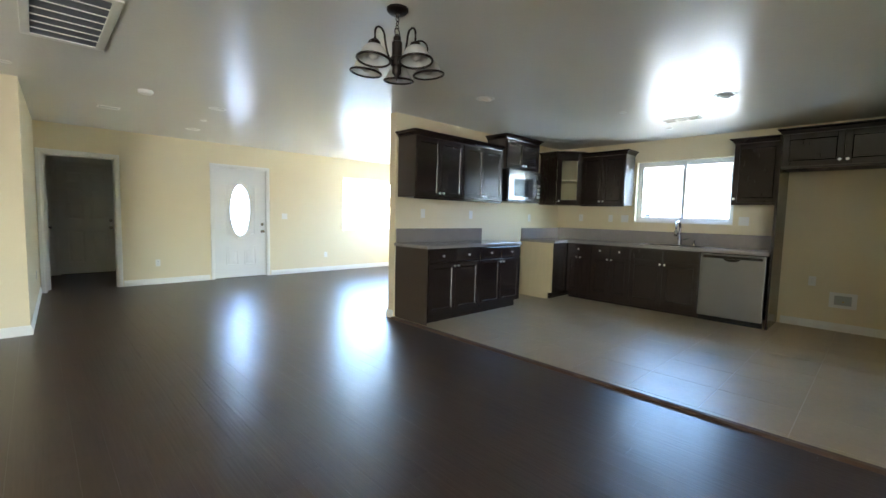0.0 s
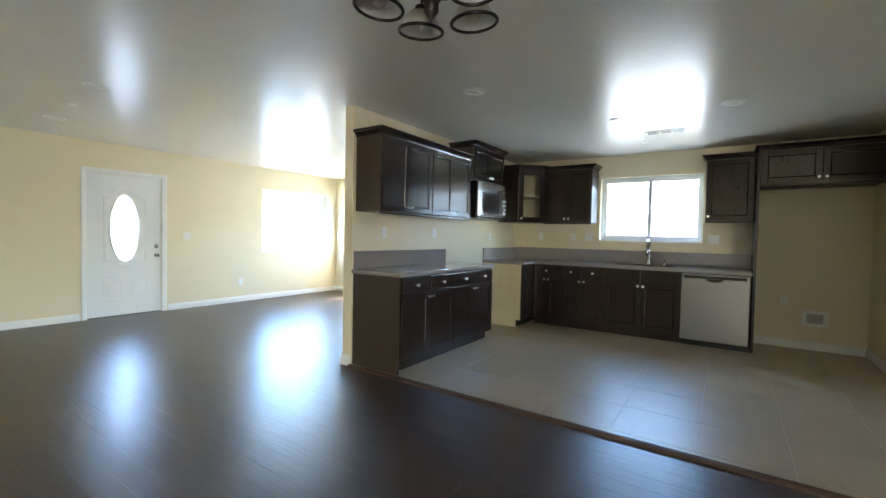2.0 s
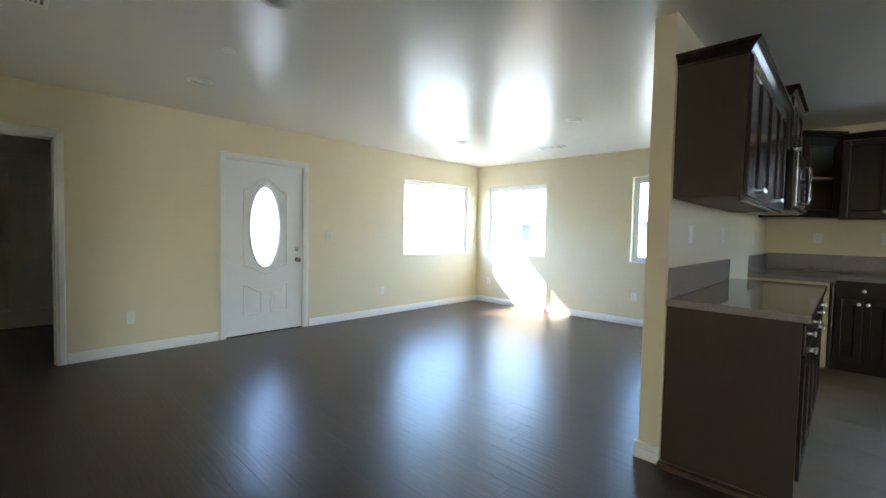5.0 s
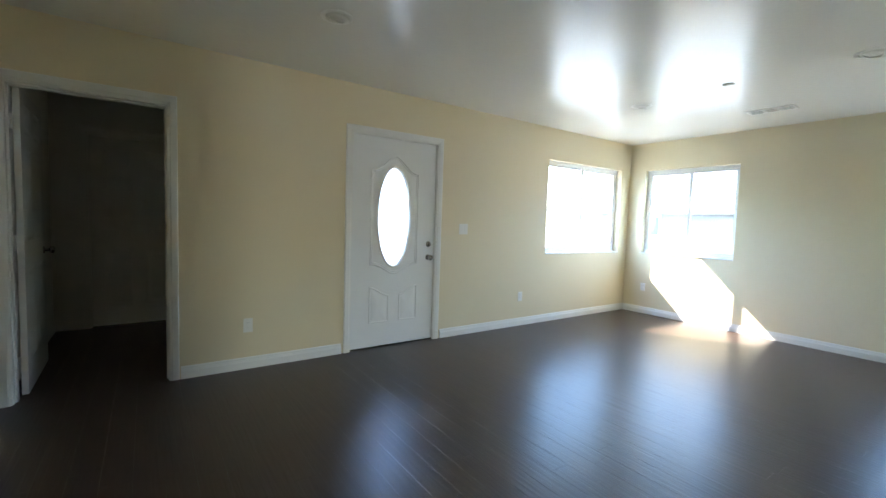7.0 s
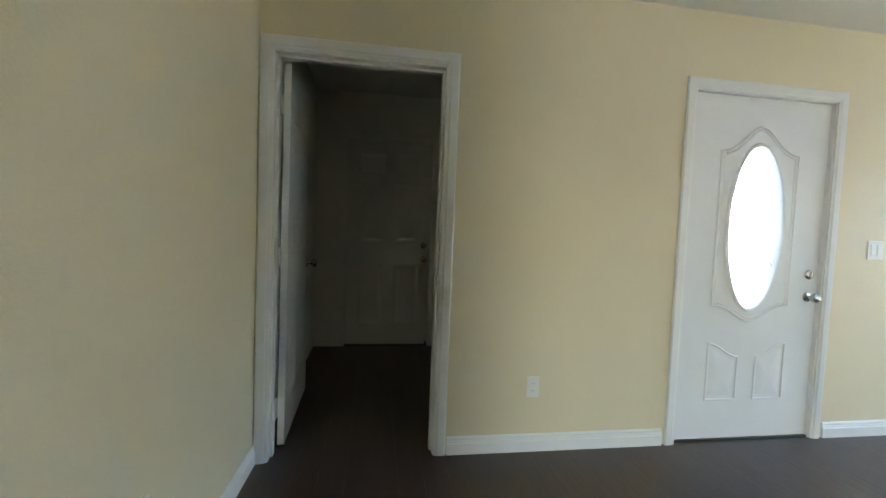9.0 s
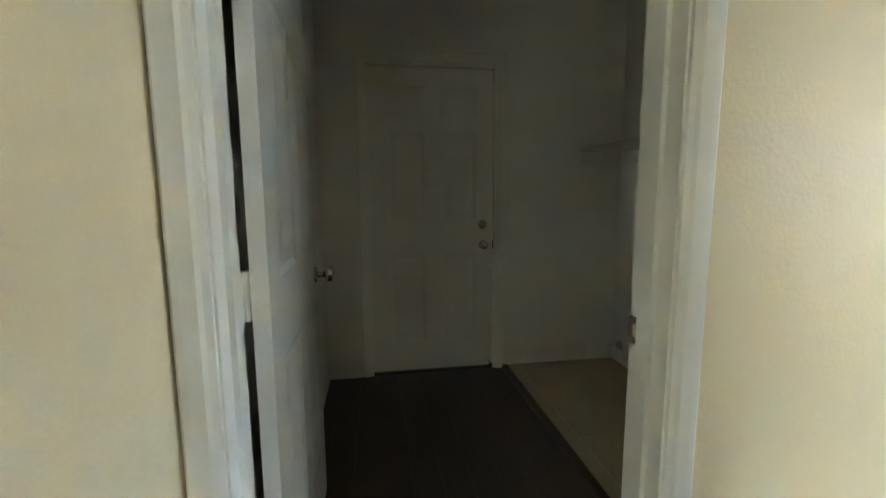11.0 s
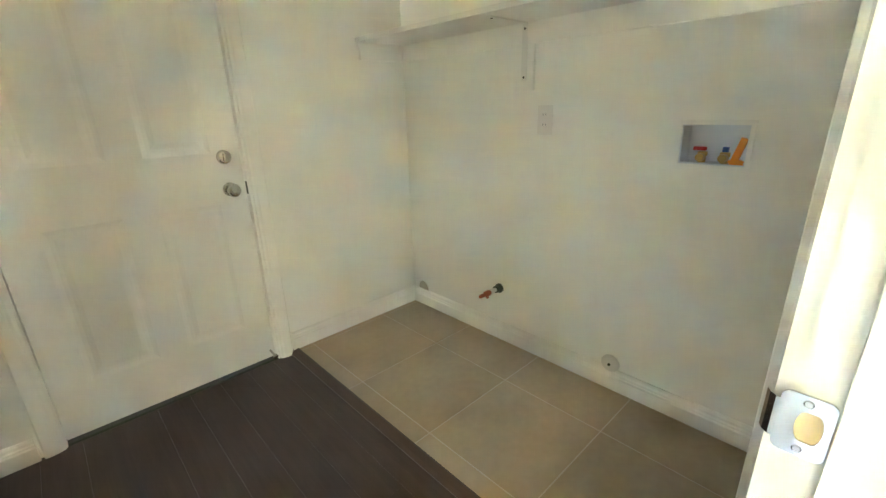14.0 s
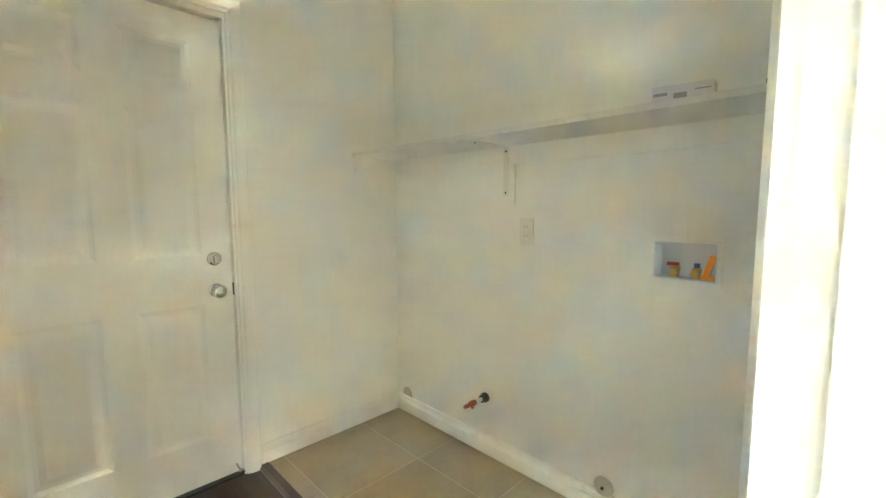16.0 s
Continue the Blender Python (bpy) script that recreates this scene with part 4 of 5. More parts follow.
part("display", B((MX0 + 0.68, MX1 - 0.015, MY - 0.002, MY - 0.0005, MZ1 - 0.12, MZ1 - 0.06)), DARK_GLASS, pn)
for i in range(4):
    part("button_row", B((MX0 + 0.68, MX1 - 0.015, MY - 0.002, MY - 0.0005, MZ0 + 0.07 + i * 0.055, MZ0 + 0.105 + i * 0.055), bevel=0.0008), BOX_GREY, pn)
part("vent_grille", B(*[(MX0 + 0.02, MX1 - 0.02, MY + 0.004, MY + 0.02, MZ0 + 0.003 + k * 0.009, MZ0 + 0.008 + k * 0.009) for k in range(3)]), BLACK, mw)

# corner cupboard with a glass door
CX, CY, CZ, CH = 6.20, 3.79, 1.485, 0.795
cc = thing("corner_cabinet", (6.6, 4.2, CZ), "dark corner wall cabinet with a glass door", "cabinet")
fx, fy2 = XE - 0.32, YK - 0.32
poly = [(CX, YK - 0.003), (CX, fy2), (fx, CY), (XE - 0.003, CY), (XE - 0.003, YK - 0.003)]


def prism(bm, pts, z0, z1):
    a = [bm.verts.new((x, y, z0)) for x, y in pts]
    b = [bm.verts.new((x, y, z1)) for x, y in pts]
    bm.faces.new(a[::-1]); bm.faces.new(b)
    for i in range(len(pts)):
        bm.faces.new((a[i], a[(i + 1) % len(pts)], b[(i + 1) % len(pts)], b[i]))


bm = bmesh.new()
prism(bm, poly, CZ, CZ + 0.018)
part("bottom", bm, CABINET, cc)
bm = bmesh.new()
prism(bm, poly, CZ + CH - 0.018, CZ + CH)
part("top", bm, CABINET, cc)
part("side", B((CX, CX + 0.016, fy2, YK - 0.003, CZ + 0.018, CZ + CH - 0.018)), CABINET, cc)
part("side", B((fx, XE - 0.003, CY, CY + 0.016, CZ + 0.018, CZ + CH - 0.018)), CABINET, cc)
part("back", B((CX + 0.016, XE - 0.004, YK - 0.012, YK - 0.004, CZ + 0.018, CZ + CH - 0.018), (XE - 0.012, XE - 0.004, CY + 0.016, YK - 0.012, CZ + 0.018, CZ + CH - 0.018)), RAW_PANEL, cc, "pale cabinet back")
bm = bmesh.new()
prism(bm, [(CX + 0.02, YK - 0.013), (CX + 0.02, fy2 + 0.02), (fx + 0.005, CY + 0.02), (XE - 0.013, CY + 0.02), (XE - 0.013, YK - 0.013)], CZ + 0.39, CZ + 0.408)
part("shelf", bm, RAW_PANEL, cc, "pale shelf")
dw_ = math.hypot(fx - CX, CY - fy2)
mg = pose(CX, fy2, CZ, 0, 0, math.degrees(math.atan2(CY - fy2, fx - CX)))
dr = shaker("door", mg, 0.01, dw_ - 0.01, 0.006, CH - 0.008, cc, stile=0.075, knob=(0.045, 0.06), glazed=True)
pane = part("pane", B((0.08, dw_ - 0.08, -0.011, -0.007, 0.075, CH - 0.078), m=mg), GLASS, dr)
pane.visible_shadow = False
bm = bmesh.new()
for off, z0, z1 in ((0.0, 0, 0.018), (0.02, 0.018, 0.04), (0.045, 0.04, 0.06)):
    k = off * 0.7
    prism(bm, [(CX - off, YK - 0.003), (CX - off, fy2 - k), (fx - k, CY - off), (XE - 0.003, CY - off), (XE - 0.003, YK - 0.003)], CZ + CH + z0, CZ + CH + z1)
part("crown", bm, CABINET, cc, "dark crown moulding")

# sink wall uppers (their fronts look west)
wall_cabinet(pose(XE - 0.325, CY - 0.003, 1.49, 0, 0, -90), CY - 3.09, 0.32, 0.765, "dark espresso wall cabinet beside the kitchen window", crown_l=False)
wall_cabinet(pose(XE - 0.325, 1.715, 1.51, 0, 0, -90), 0.485, 0.32, 0.745, "narrow dark wall cabinet beside the kitchen window", doors=1, knob_side=-1, crown_r=False)
FX = 6.18
ob = thing("tall_panel", (FX + 0.3, 1.21, ZT), "tall dark cabinet panel beside the refrigerator space", "panel")
part("board", B((FX, XE - 0.003, 1.197, 1.222, ZT, 2.265), bevel=0.002), CABINET, ob)
wall_cabinet(pose(FX + 0.02, 1.195, 1.90, 0, 0, -90), 1.035, XE - FX - 0.023, 0.365, "wide dark wall cabinet above the refrigerator space", crown_r=False)

# sink run
RX = 6.14
ob = thing("base_cabinet", (5.97, 4.1, ZT), "dark corner base cabinet with a pale unfinished side", "cabinet", "kitchen base cabinets")
part("body", B((5.755, XE - 0.003, 3.80, YK - 0.003, ZT + 0.1, ZW)), CABINET, ob)
part("toe_kick", B((5.80, XE - 0.003, 3.87, YK - 0.003, ZT, ZT + 0.1)), CABINET, ob)
part("side", B((5.738, 5.754, 3.805, YK - 0.003, ZT + 0.1, ZW)), RAW_PANEL, ob, "pale unfinished side panel")
part("side", B((5.738, 5.754, 3.87, YK - 0.003, ZT, ZT + 0.1)), RAW_PANEL, ob, "pale unfinished side panel")
shaker("door", pose(5.755, 3.80, ZT), 0.01, RX - 5.755 - 0.03, 0.112, ZW - ZT - 0.012, ob)
ry = 3.778
for w, nd, lab, false_ in ((0.40, 1, "dark espresso base cabinet", False), (0.58, 2, "dark espresso base cabinet with drawers", False), (0.88, 2, "dark espresso sink base cabinet", True)):
    base_cabinet(pose(RX, ry, ZT, 0, 0, -90), w - 0.002, XE - RX - 0.003, ZW - ZT, lab, nd, false_front=false_)
    ry -= w
DW0, DW1 = 1.245, ry - 0.004
dwm = thing("dishwasher", (6.4, (DW0 + DW1) / 2, ZT), "stainless dishwasher with a black control strip", "dishwasher")
part("tub", B((RX + 0.03, XE - 0.01, DW0 + 0.004, DW1 - 0.004, ZT + 0.09, ZW - 0.004)), BLACK, dwm)
part("toe_panel", B((RX + 0.05, RX + 0.07, DW0, DW1, ZT, ZT + 0.09)), BLACK, dwm)
dd = part("door", B((RX - 0.022, RX + 0.028, DW0, DW1, ZT + 0.075, ZW - 0.012), bevel=0.006), DW_FRONT, dwm, "pale stainless door")
part("control_strip", B((RX - 0.0245, RX - 0.0225, DW0 + 0.03, DW1 - 0.03, ZW - 0.062, ZW - 0.03)), BLACK, dd, "dark control strip")
bm = bmesh.new()
pts = [(RX - 0.0248, (DW0 + DW1) / 2 + 0.085 * math.cos(math.pi * i / 12), ZW - 0.064 - 0.034 * math.sin(math.pi * i / 12)) for i in range(13)]
v = [bm.verts.new(p) for p in pts]
u = [bm.verts.new((p[0] + 0.0035, p[1], p[2])) for p in pts]
bm.faces.new(v); bm.faces.new(u[::-1])
for i in range(13):
    bm.faces.new((v[i], v[(i + 1) % 13], u[(i + 1) % 13], u[i]))
part("grip", bm, BLACK, dd, "dark recessed grip")
wt = thing("worktop", (6.4, 3.0, ZW), "speckled grey worktop along the sink wall", "worktop")
SX0, SX1, SY0, SY1 = 6.30, 6.68, 2.02, 2.74
y0_, y1_ = 1.223, YK - 0.002
bm = B((RX - 0.035, SX0, y0_, 3.765, ZW + 0.001, ZW + CT), (SX1, XE - 0.002, y0_, 3.765, ZW + 0.001, ZW + CT), (SX0, SX1, y0_, SY0, ZW + 0.001, ZW + CT), (SX0, SX1, SY1, 3.765, ZW + 0.001, ZW + CT),
       (5.725, XE - 0.002, 3.765, y1_, ZW + 0.001, ZW + CT))
bmesh.ops.remove_doubles(bm, verts=bm.verts, dist=0.0002)
part("slab", bm, COUNTER, wt)
part("backsplash", B((XE - 0.021, XE - 0.002, y0_, y1_ - 0.021, ZW + CT + 0.001, 1.105), bevel=0.003), COUNTER, wt)
part("backsplash", B((5.735, XE - 0.002, y1_ - 0.020, y1_, ZW + CT + 0.001, 1.095), bevel=0.003), COUNTER, wt)
part("sink_bowl", B((SX0 - 0.012, SX0 - 0.002 + 0.004, SY0 - 0.01, SY1 + 0.01, ZW - 0.17, ZW + CT + 0.003), (SX1 - 0.002, SX1 + 0.012, SY0 - 0.01, SY1 + 0.01, ZW - 0.17, ZW + CT + 0.003),
                    (SX0, SX1, SY0 - 0.012, SY0 + 0.002, ZW - 0.17, ZW + CT + 0.003), (SX0, SX1, SY1 - 0.002, SY1 + 0.012, ZW - 0.17, ZW + CT + 0.003), (SX0, SX1, SY0, SY1, ZW - 0.175, ZW - 0.165)), STEEL, wt, "stainless drop-in sink bowl")
fa = thing("faucet", (6.735, 2.36, ZW + CT), "chrome gooseneck kitchen faucet behind the sink", "faucet")
fz = ZW + CT
part("base_plate", B((6.70, 6.765, 2.23, 2.49, fz, fz + 0.008), bevel=0.003), CHROME, fa)
bm = bmesh.new()
lathe(bm, [(0.032, 0), (0.030, 0.02), (0.026, 0.05), (0.024, 0.12), (0.018, 0.13)], Matrix.Translation((6.735, 2.36, fz + 0.008)), 16)
pts = [(6.735, 2.36, fz + 0.09)] + [(6.735 - 0.085 + 0.085 * math.cos(a), 2.36, fz + 0.25 + 0.085 * math.sin(a)) for a in [math.pi * k / 10 for k in range(0, 11)]] + [(6.566, 2.36, fz + 0.20)]
tube(bm, pts, 0.018, 10)
part("spout", bm, CHROME, fa, smooth=True)
bm = bmesh.new()
lathe(bm, [(0.018, 0), (0.024, 0.02), (0.024, 0.07), (0.018, 0.08)], Matrix.Translation((6.566, 2.36, fz + 0.13)), 14)
part("spray_head", bm, CHROME, fa, smooth=True)
bm = bmesh.new()
tube(bm, [(6.735, 2.36, fz + 0.065), (6.735, 2.29, fz + 0.085), (6.73, 2.25, fz + 0.10)], 0.008, 8)
part("lever", bm, CHROME, fa, smooth=True)
so = thing("soap_dispenser", (6.74, 2.17, fz), "small chrome soap dispenser beside the faucet", "dispenser")
bm = bmesh.new()
lathe(bm, [(0.02, 0), (0.018, 0.03), (0.008, 0.035), (0.008, 0.075), (0.012, 0.08), (0.010, 0.09)], Matrix.Translation((6.74, 2.17, fz)), 14)
part("pump", bm, CHROME, so, smooth=True)


# ---- plates on the walls ----
def wall_plate(m, kind_, gang=1, label=None, h=0.115):
    """An outlet or switch plate; local -y is out of the wall, centred on the origin."""
    w = 0.07 + 0.046 * (gang - 1)
    names = {"outlet": "white duplex outlet on a painted wall", "switch": "white rocker switch plate on a painted wall", "blank": "white blank cover plate on a painted wall"}
    ob = thing("outlet" if kind_ == "outlet" else "switch_plate", m.translation, label or names[kind_], "outlet" if kind_ == "outlet" else "switch", "wall plates")
    part("plate", B((-w / 2, w / 2, -0.006, 0, -h / 2, h / 2), bevel=0.002, m=m), PLATE, ob)
    for g in range(gang):
        x = (g - (gang - 1) / 2) * 0.046
        if kind_ == "outlet":
            for z in (-0.02, 0.02):
                bm = bmesh.new()
                box(bm, x - 0.017, x + 0.017, -0.009, -0.006, z - 0.014, z + 0.014, 0.0015, m)
                so_ = part("socket", bm, PLATE, ob)
                part("slot", B((x - 0.008, x - 0.005, -0.0095, -0.009, z - 0.002, z + 0.006), (x + 0.005, x + 0.008, -0.0095, -0.009, z - 0.002, z + 0.006), m=m), INK, so_)
        elif kind_ == "switch":
            part("rocker", B((x - 0.016, x + 0.016, -0.010, -0.006, -0.033, 0.033), bevel=0.002, m=m), PLATE, ob)
    return ob


N_ = lambda x, z: pose(x, YN, z)
E_ = lambda y, z: pose(XE, y, z, 0, 0, -90)
wall_plate(N_(1.528, 0.357), "outlet")
wall_plate(N_(4.615, 0.36), "outlet")
wall_plate(N_(3.70, 1.172), "switch", 2, "white double switch plate beside the front door")
wall_plate(E_(8.43, 0.385), "outlet")
wall_plate(E_(5.86, 0.40), "outlet")
wall_plate(pose(0.0525, 7.775, 0.385, 0, 0, 88), "outlet")
P_ = lambda x, z: pose(x, YK, z)
wall_plate(P_(3.62, 1.285), "switch")
wall_plate(P_(4.52, 1.285), "outlet")
wall_plate(P_(5.95, 1.26), "outlet")
wall_plate(E_(3.95, 1.285), "outlet")
wall_plate(E_(3.43, 1.285), "outlet")
wall_plate(E_(3.20, 1.285), "switch", 2)
wall_plate(E_(1.625, 1.285), "switch", 2)
wall_plate(E_(0.89, 0.585), "outlet")
# refrigerator water box
ob = thing("water_supply_box", (XE, 0.605, 0.385), "white recessed water supply box in the refrigerator space", "supply box")
part("frame", B((-0.12, 0.12, -0.008, 0, 0.055, 0.09), (-0.12, 0.12, -0.008, 0, -0.09, -0.055), (-0.12, -0.075, -0.008, 0, -0.055, 0.055), (0.075, 0.12, -0.008, 0, -0.055, 0.055), m=E_(0.605, 0.385)), PLATE, ob)
# no real depth: grey plate paints the shade of the recess
part("recess", B((-0.075, 0.075, -0.003, -0.001, -0.055, 0.055), m=E_(0.605, 0.385)), BOX_GREY, ob, "flat back plate with the recess's shade painted grey")
bm = bmesh.new()
lathe(bm, [(0.01, 0), (0.01, 0.03), (0.006, 0.035)], E_(0.60, 0.37) @ pose(0, 0, 0, 90), 10)
part("valve", bm, BRASS, ob, smooth=True)


# ---- ceiling fittings ----
def can_light(x, y):
    ob = thing("recessed_light", (x, y, ZC), "white recessed eyeball ceiling light, unlit", "ceiling light", "recessed lights")
    bm = bmesh.new()
    lathe(bm, [(0.098, 0), (0.098, -0.002), (0.084, -0.006), (0.074, -0.005), (0.072, -0.001)], Matrix.Translation((x, y, ZC)), 28, False)
    part("trim_ring", bm, TRIM, ob, smooth=True)
    bm = bmesh.new()
    lathe(bm, [(0.073, -0.002), (0.066, -0.010), (0.050, -0.017), (0.046, -0.016), (0.044, -0.008), (0.0, -0.007)], Matrix.Translation((x, y, ZC)) @ pose(0, 0, 0, 10, 0, 40), 24, False)
    part("eyeball", bm, TRIM, ob, smooth=True)
    bm = bmesh.new()
    lathe(bm, [(0.0, -0.014), (0.030, -0.013), (0.041, -0.010)], Matrix.Translation((x, y, ZC)) @ pose(0, 0, 0, 10, 0, 40), 20, False)
    part("lamp", bm, CARD, ob, "pale frosted lamp face", smooth=True)
    return ob


def sprinkler(x, y):
    ob = thing("sprinkler_head", (x, y, ZC), "small white flush ceiling sprinkler cover", "sprinkler", "ceiling sprinklers")
    bm = bmesh.new()
    lathe(bm, [(0.042, 0), (0.042, -0.005), (0.034, -0.010), (0.0, -0.011)], Matrix.Translation((x, y, ZC)), 20, False)
    part("cover", bm, TRIM, ob, smooth=True)


def register(x, y, w, d, turn, slots, label):
    m = pose(x, y, ZC, 0, 0, turn)
    ob = thing("ceiling_register", (x, y, ZC), label, "vent", "ceiling registers")
    part("frame", B((-w / 2, w / 2, -d / 2, -d / 2 + 0.025, -0.008, 0), (-w / 2, w / 2, d / 2 - 0.025, d / 2, -0.008, 0), (-w / 2, -w / 2 + 0.02, -d / 2 + 0.025, d / 2 - 0.025, -0.008, 0), (w / 2 - 0.02, w / 2, -d / 2 + 0.025, d / 2 - 0.025, -0.008, 0), bevel=0.002, m=m), TRIM, ob)
    # flat dark sheet paints the duct's shade; the ceiling is not cut
    part("backing", B((-w / 2 + 0.02, w / 2 - 0.02, -d / 2 + 0.025, d / 2 - 0.025, -0.0015, -0.0005), m=m), FILTER_AND_SHADE, ob, "dark sheet painted as the shade between the slats")
    for i in range(slots):
        x0 = -w / 2 + 0.02 + (w - 0.04) * (i + 1) / (slots + 1)
        half_ = 0.012 if slots < 3 else 0.005
        part("slat", B((x0 - half_, x0 + half_, -d / 2 + 0.025, d / 2 - 0.025, -0.007, -0.002), m=m), TRIM, ob)
    for k in range(3 if slots < 3 else 1):
        y0 = -d / 2 + 0.025 + (d - 0.05) * (k + 0.75) / 3.5
        part("slat", B((-w / 2 + 0.02, w / 2 - 0.02, y0 - 0.004, y0 + 0.004, -0.0065, -0.0025), m=m @ pose(0, 0, 0, 0, 0, 0)), TRIM, ob)


for x, y in ((1.68, 5.925), (1.82, 7.62), (3.43, 3.25), (4.80, 1.46), (4.93, 7.49), (4.83, 5.82)):
    can_light(x, y)
for x, y in ((1.75, 6.785), (4.85, 2.45), (4.84, 6.68), (6.06, 2.36), (-0.07, 5.54)):
    sprinkler(x, y)
register(0.75, 6.89, 0.22, 0.16, 0, 8, "small white ceiling supply register")
register(5.62, 2.08, 0.40, 0.16, 90, 2, "white slotted ceiling supply register")
register(5.97, 6.74, 0.40, 0.16, 90, 2, "white slotted ceiling supply register")
sd = thing("smoke_alarm", (0.93, 5.67, ZC), "round white smoke alarm on the ceiling", "smoke alarm")
bm = bmesh.new()
lathe(bm, [(0.068, 0), (0.068, -0.014), (0.060, -0.030), (0.045, -0.036), (0.0, -0.037)], Matrix.Translation((0.93, 5.67, ZC)), 24, False)
part("body", bm, PLATE, sd, smooth=True)
bm = bmesh.new()
torus(bm, 0.05, 0.004, Matrix.Translation((0.93, 5.67, ZC - 0.033)), 24, 6)
part("vent_ring", bm, TRIM, sd, smooth=True)
# return-air grille
GX0, GX1, GY0, GY1 = 0.085, 0.44, 3.55, 4.53
rg = thing("return_air_grille", ((GX0 + GX1) / 2, (GY0 + GY1) / 2, ZC), "large white return-air grille with grey filter behind", "vent")
part("frame", B((GX0 - 0.05, GX1 + 0.05, GY0 - 0.05, GY0, -0.012 + ZC, ZC), (GX0 - 0.05, GX1 + 0.05, GY1, GY1 + 0.05, -0.012 + ZC, ZC), (GX0 - 0.05, GX0, GY0, GY1, -0.012 + ZC, ZC), (GX1, GX1 + 0.05, GY0, GY1, -0.012 + ZC, ZC), bevel=0.003), TRIM, rg)
part("filter", B((GX0, GX1, GY0, GY1, ZC - 0.003, ZC - 0.001)), FILTER_AND_SHADE, rg, "grey filter cloth")
n_bar = 6
for i in range(n_bar):
    y = GY0 + (GY1 - GY0) * (i + 1) / (n_bar + 1)
    part("bar", B((GX0, GX1, y - 0.004, y + 0.004, ZC - 0.010, ZC - 0.004)), TRIM, rg)

# ---- chandelier ----
HX, HY = 1.645, 2.40
ch = thing("chandelier", (HX, HY, ZC), "dark bronze five-arm chandelier with seeded glass shades", "chandelier")
T = Matrix.Translation((HX, HY, 0))
bm = bmesh.new()
lathe(bm, [(0.064, ZC), (0.064, ZC - 0.012), (0.050, ZC - 0.026), (0.014, ZC - 0.032), (0.008, ZC - 0.05)], T, 24)
part("canopy", bm, BRONZE, ch, smooth=True)
for k in range(3):
    bm = bmesh.new()
    torus(bm, 0.011, 0.0025, T @ Matrix.Translation((0, 0, ZC - 0.06 - 0.022 * k)) @ pose(0, 0, 0, 90, 0, 90 * (k % 2)), 14, 6)
    part("chain_link", bm, BRONZE, ch, smooth=True)
bm = bmesh.new()
torus(bm, 0.026, 0.0032, T @ Matrix.Translation((0, 0, ZC - 0.136)) @ pose(0, 0, 0, 90, 0, 20), 22, 6)
part("loop", bm, BRONZE, ch, smooth=True)
bm = bmesh.new()
zt = ZC - 0.145
lathe(bm, [(0.008, zt), (0.014, zt - 0.008), (0.022, zt - 0.014), (0.022, zt - 0.040), (0.030, zt - 0.046), (0.030, zt - 0.125), (0.036, zt - 0.132), (0.036, zt - 0.178), (0.027, zt - 0.186), (0.027, zt - 0.222), (0.020, zt - 0.232), (0.010, zt - 0.244), (0.004, zt - 0.256), (0.003, zt - 0.266)], T, 20)
part("column", bm, BRONZE, ch, smooth=True)
shade_prof = [(0.027, 0.0), (0.046, -0.008), (0.060, -0.022), (0.070, -0.042), (0.079, -0.062), (0.092, -0.082)]
for k in range(5):
    a = 2 * math.pi * k / 5 + 0.85
    R = T @ pose(0, 0, 0, 0, 0, math.degrees(a))
    za = zt - 0.155
    rise = [(0.026, za), (0.045, za - 0.006), (0.065, za), (0.085, za + 0.022), (0.098, za + 0.055), (0.108, za + 0.088)]
    path = [(x, 0, z) for x, z in rise] + [(0.150 - 0.040 * math.cos(b), 0, za + 0.100 + 0.042 * math.sin(b)) for b in [math.pi * (0.08 + 0.92 * q / 12) for q in range(13)]] + [(0.190, 0, za + 0.075), (0.190, 0, za + 0.05)]
    bm = bmesh.new()
    tube(bm, path, 0.0058, 8, R)
    part("arm", bm, BRONZE, ch, smooth=True)
    S = R @ Matrix.Translation((0.190, 0, za + 0.045)) @ pose(0, 0, 0, 0, -6, 0)
    bm = bmesh.new()
    lathe(bm, [(0.012, 0.012), (0.026, 0.004), (0.032, -0.012), (0.030, -0.022)], S, 18)
    part("socket_cup", bm, BRONZE, ch, smooth=True)
    bm = bmesh.new()
    lathe(bm, [(r, z - 0.014) for r, z in shade_prof] + [(r - 0.003, z - 0.014) for r, z in shade_prof[::-1]], S, 28, False)
    sh = part("shade", bm, SEEDED, ch, "seeded pale glass bell shade", smooth=True)
    bm = bmesh.new()
    torus(bm, 0.092, 0.0068, S @ Matrix.Translation((0, 0, -0.096)), 30, 8)
    part("rim", bm, BRONZE, sh, "dark metal shade rim", smooth=True)
    bm = bmesh.new()
    lathe(bm, [(0.013, -0.012), (0.014, -0.025), (0.026, -0.045), (0.030, -0.063), (0.024, -0.082), (0.012, -0.090), (0.0, -0.092)], S, 16, False)
    part("bulb", bm, CARD, sh, "unlit frosted bulb", smooth=True)

# ---- laundry fittings ----
RW = lambda y, z: pose(LX1, y, z, 0, 0, -90)
sh = thing("wall_shelf", (1.98, 9.9, 1.497), "long white wall shelf over the laundry hookups", "shelf")
part("board", B((1.815, LX1 - 0.002, LY0 + 0.01, LY1 - 0.002, 1.497, 1.517), bevel=0.002), TRIM, sh, "white shelf board")
part("cleat", B((LX1 - 0.019, LX1 - 0.002, LY0 + 0.01, LY1 - 0.002, 1.417, 1.496), bevel=0.002), LAUNDRY_PAINT, sh, "painted wooden cleat")
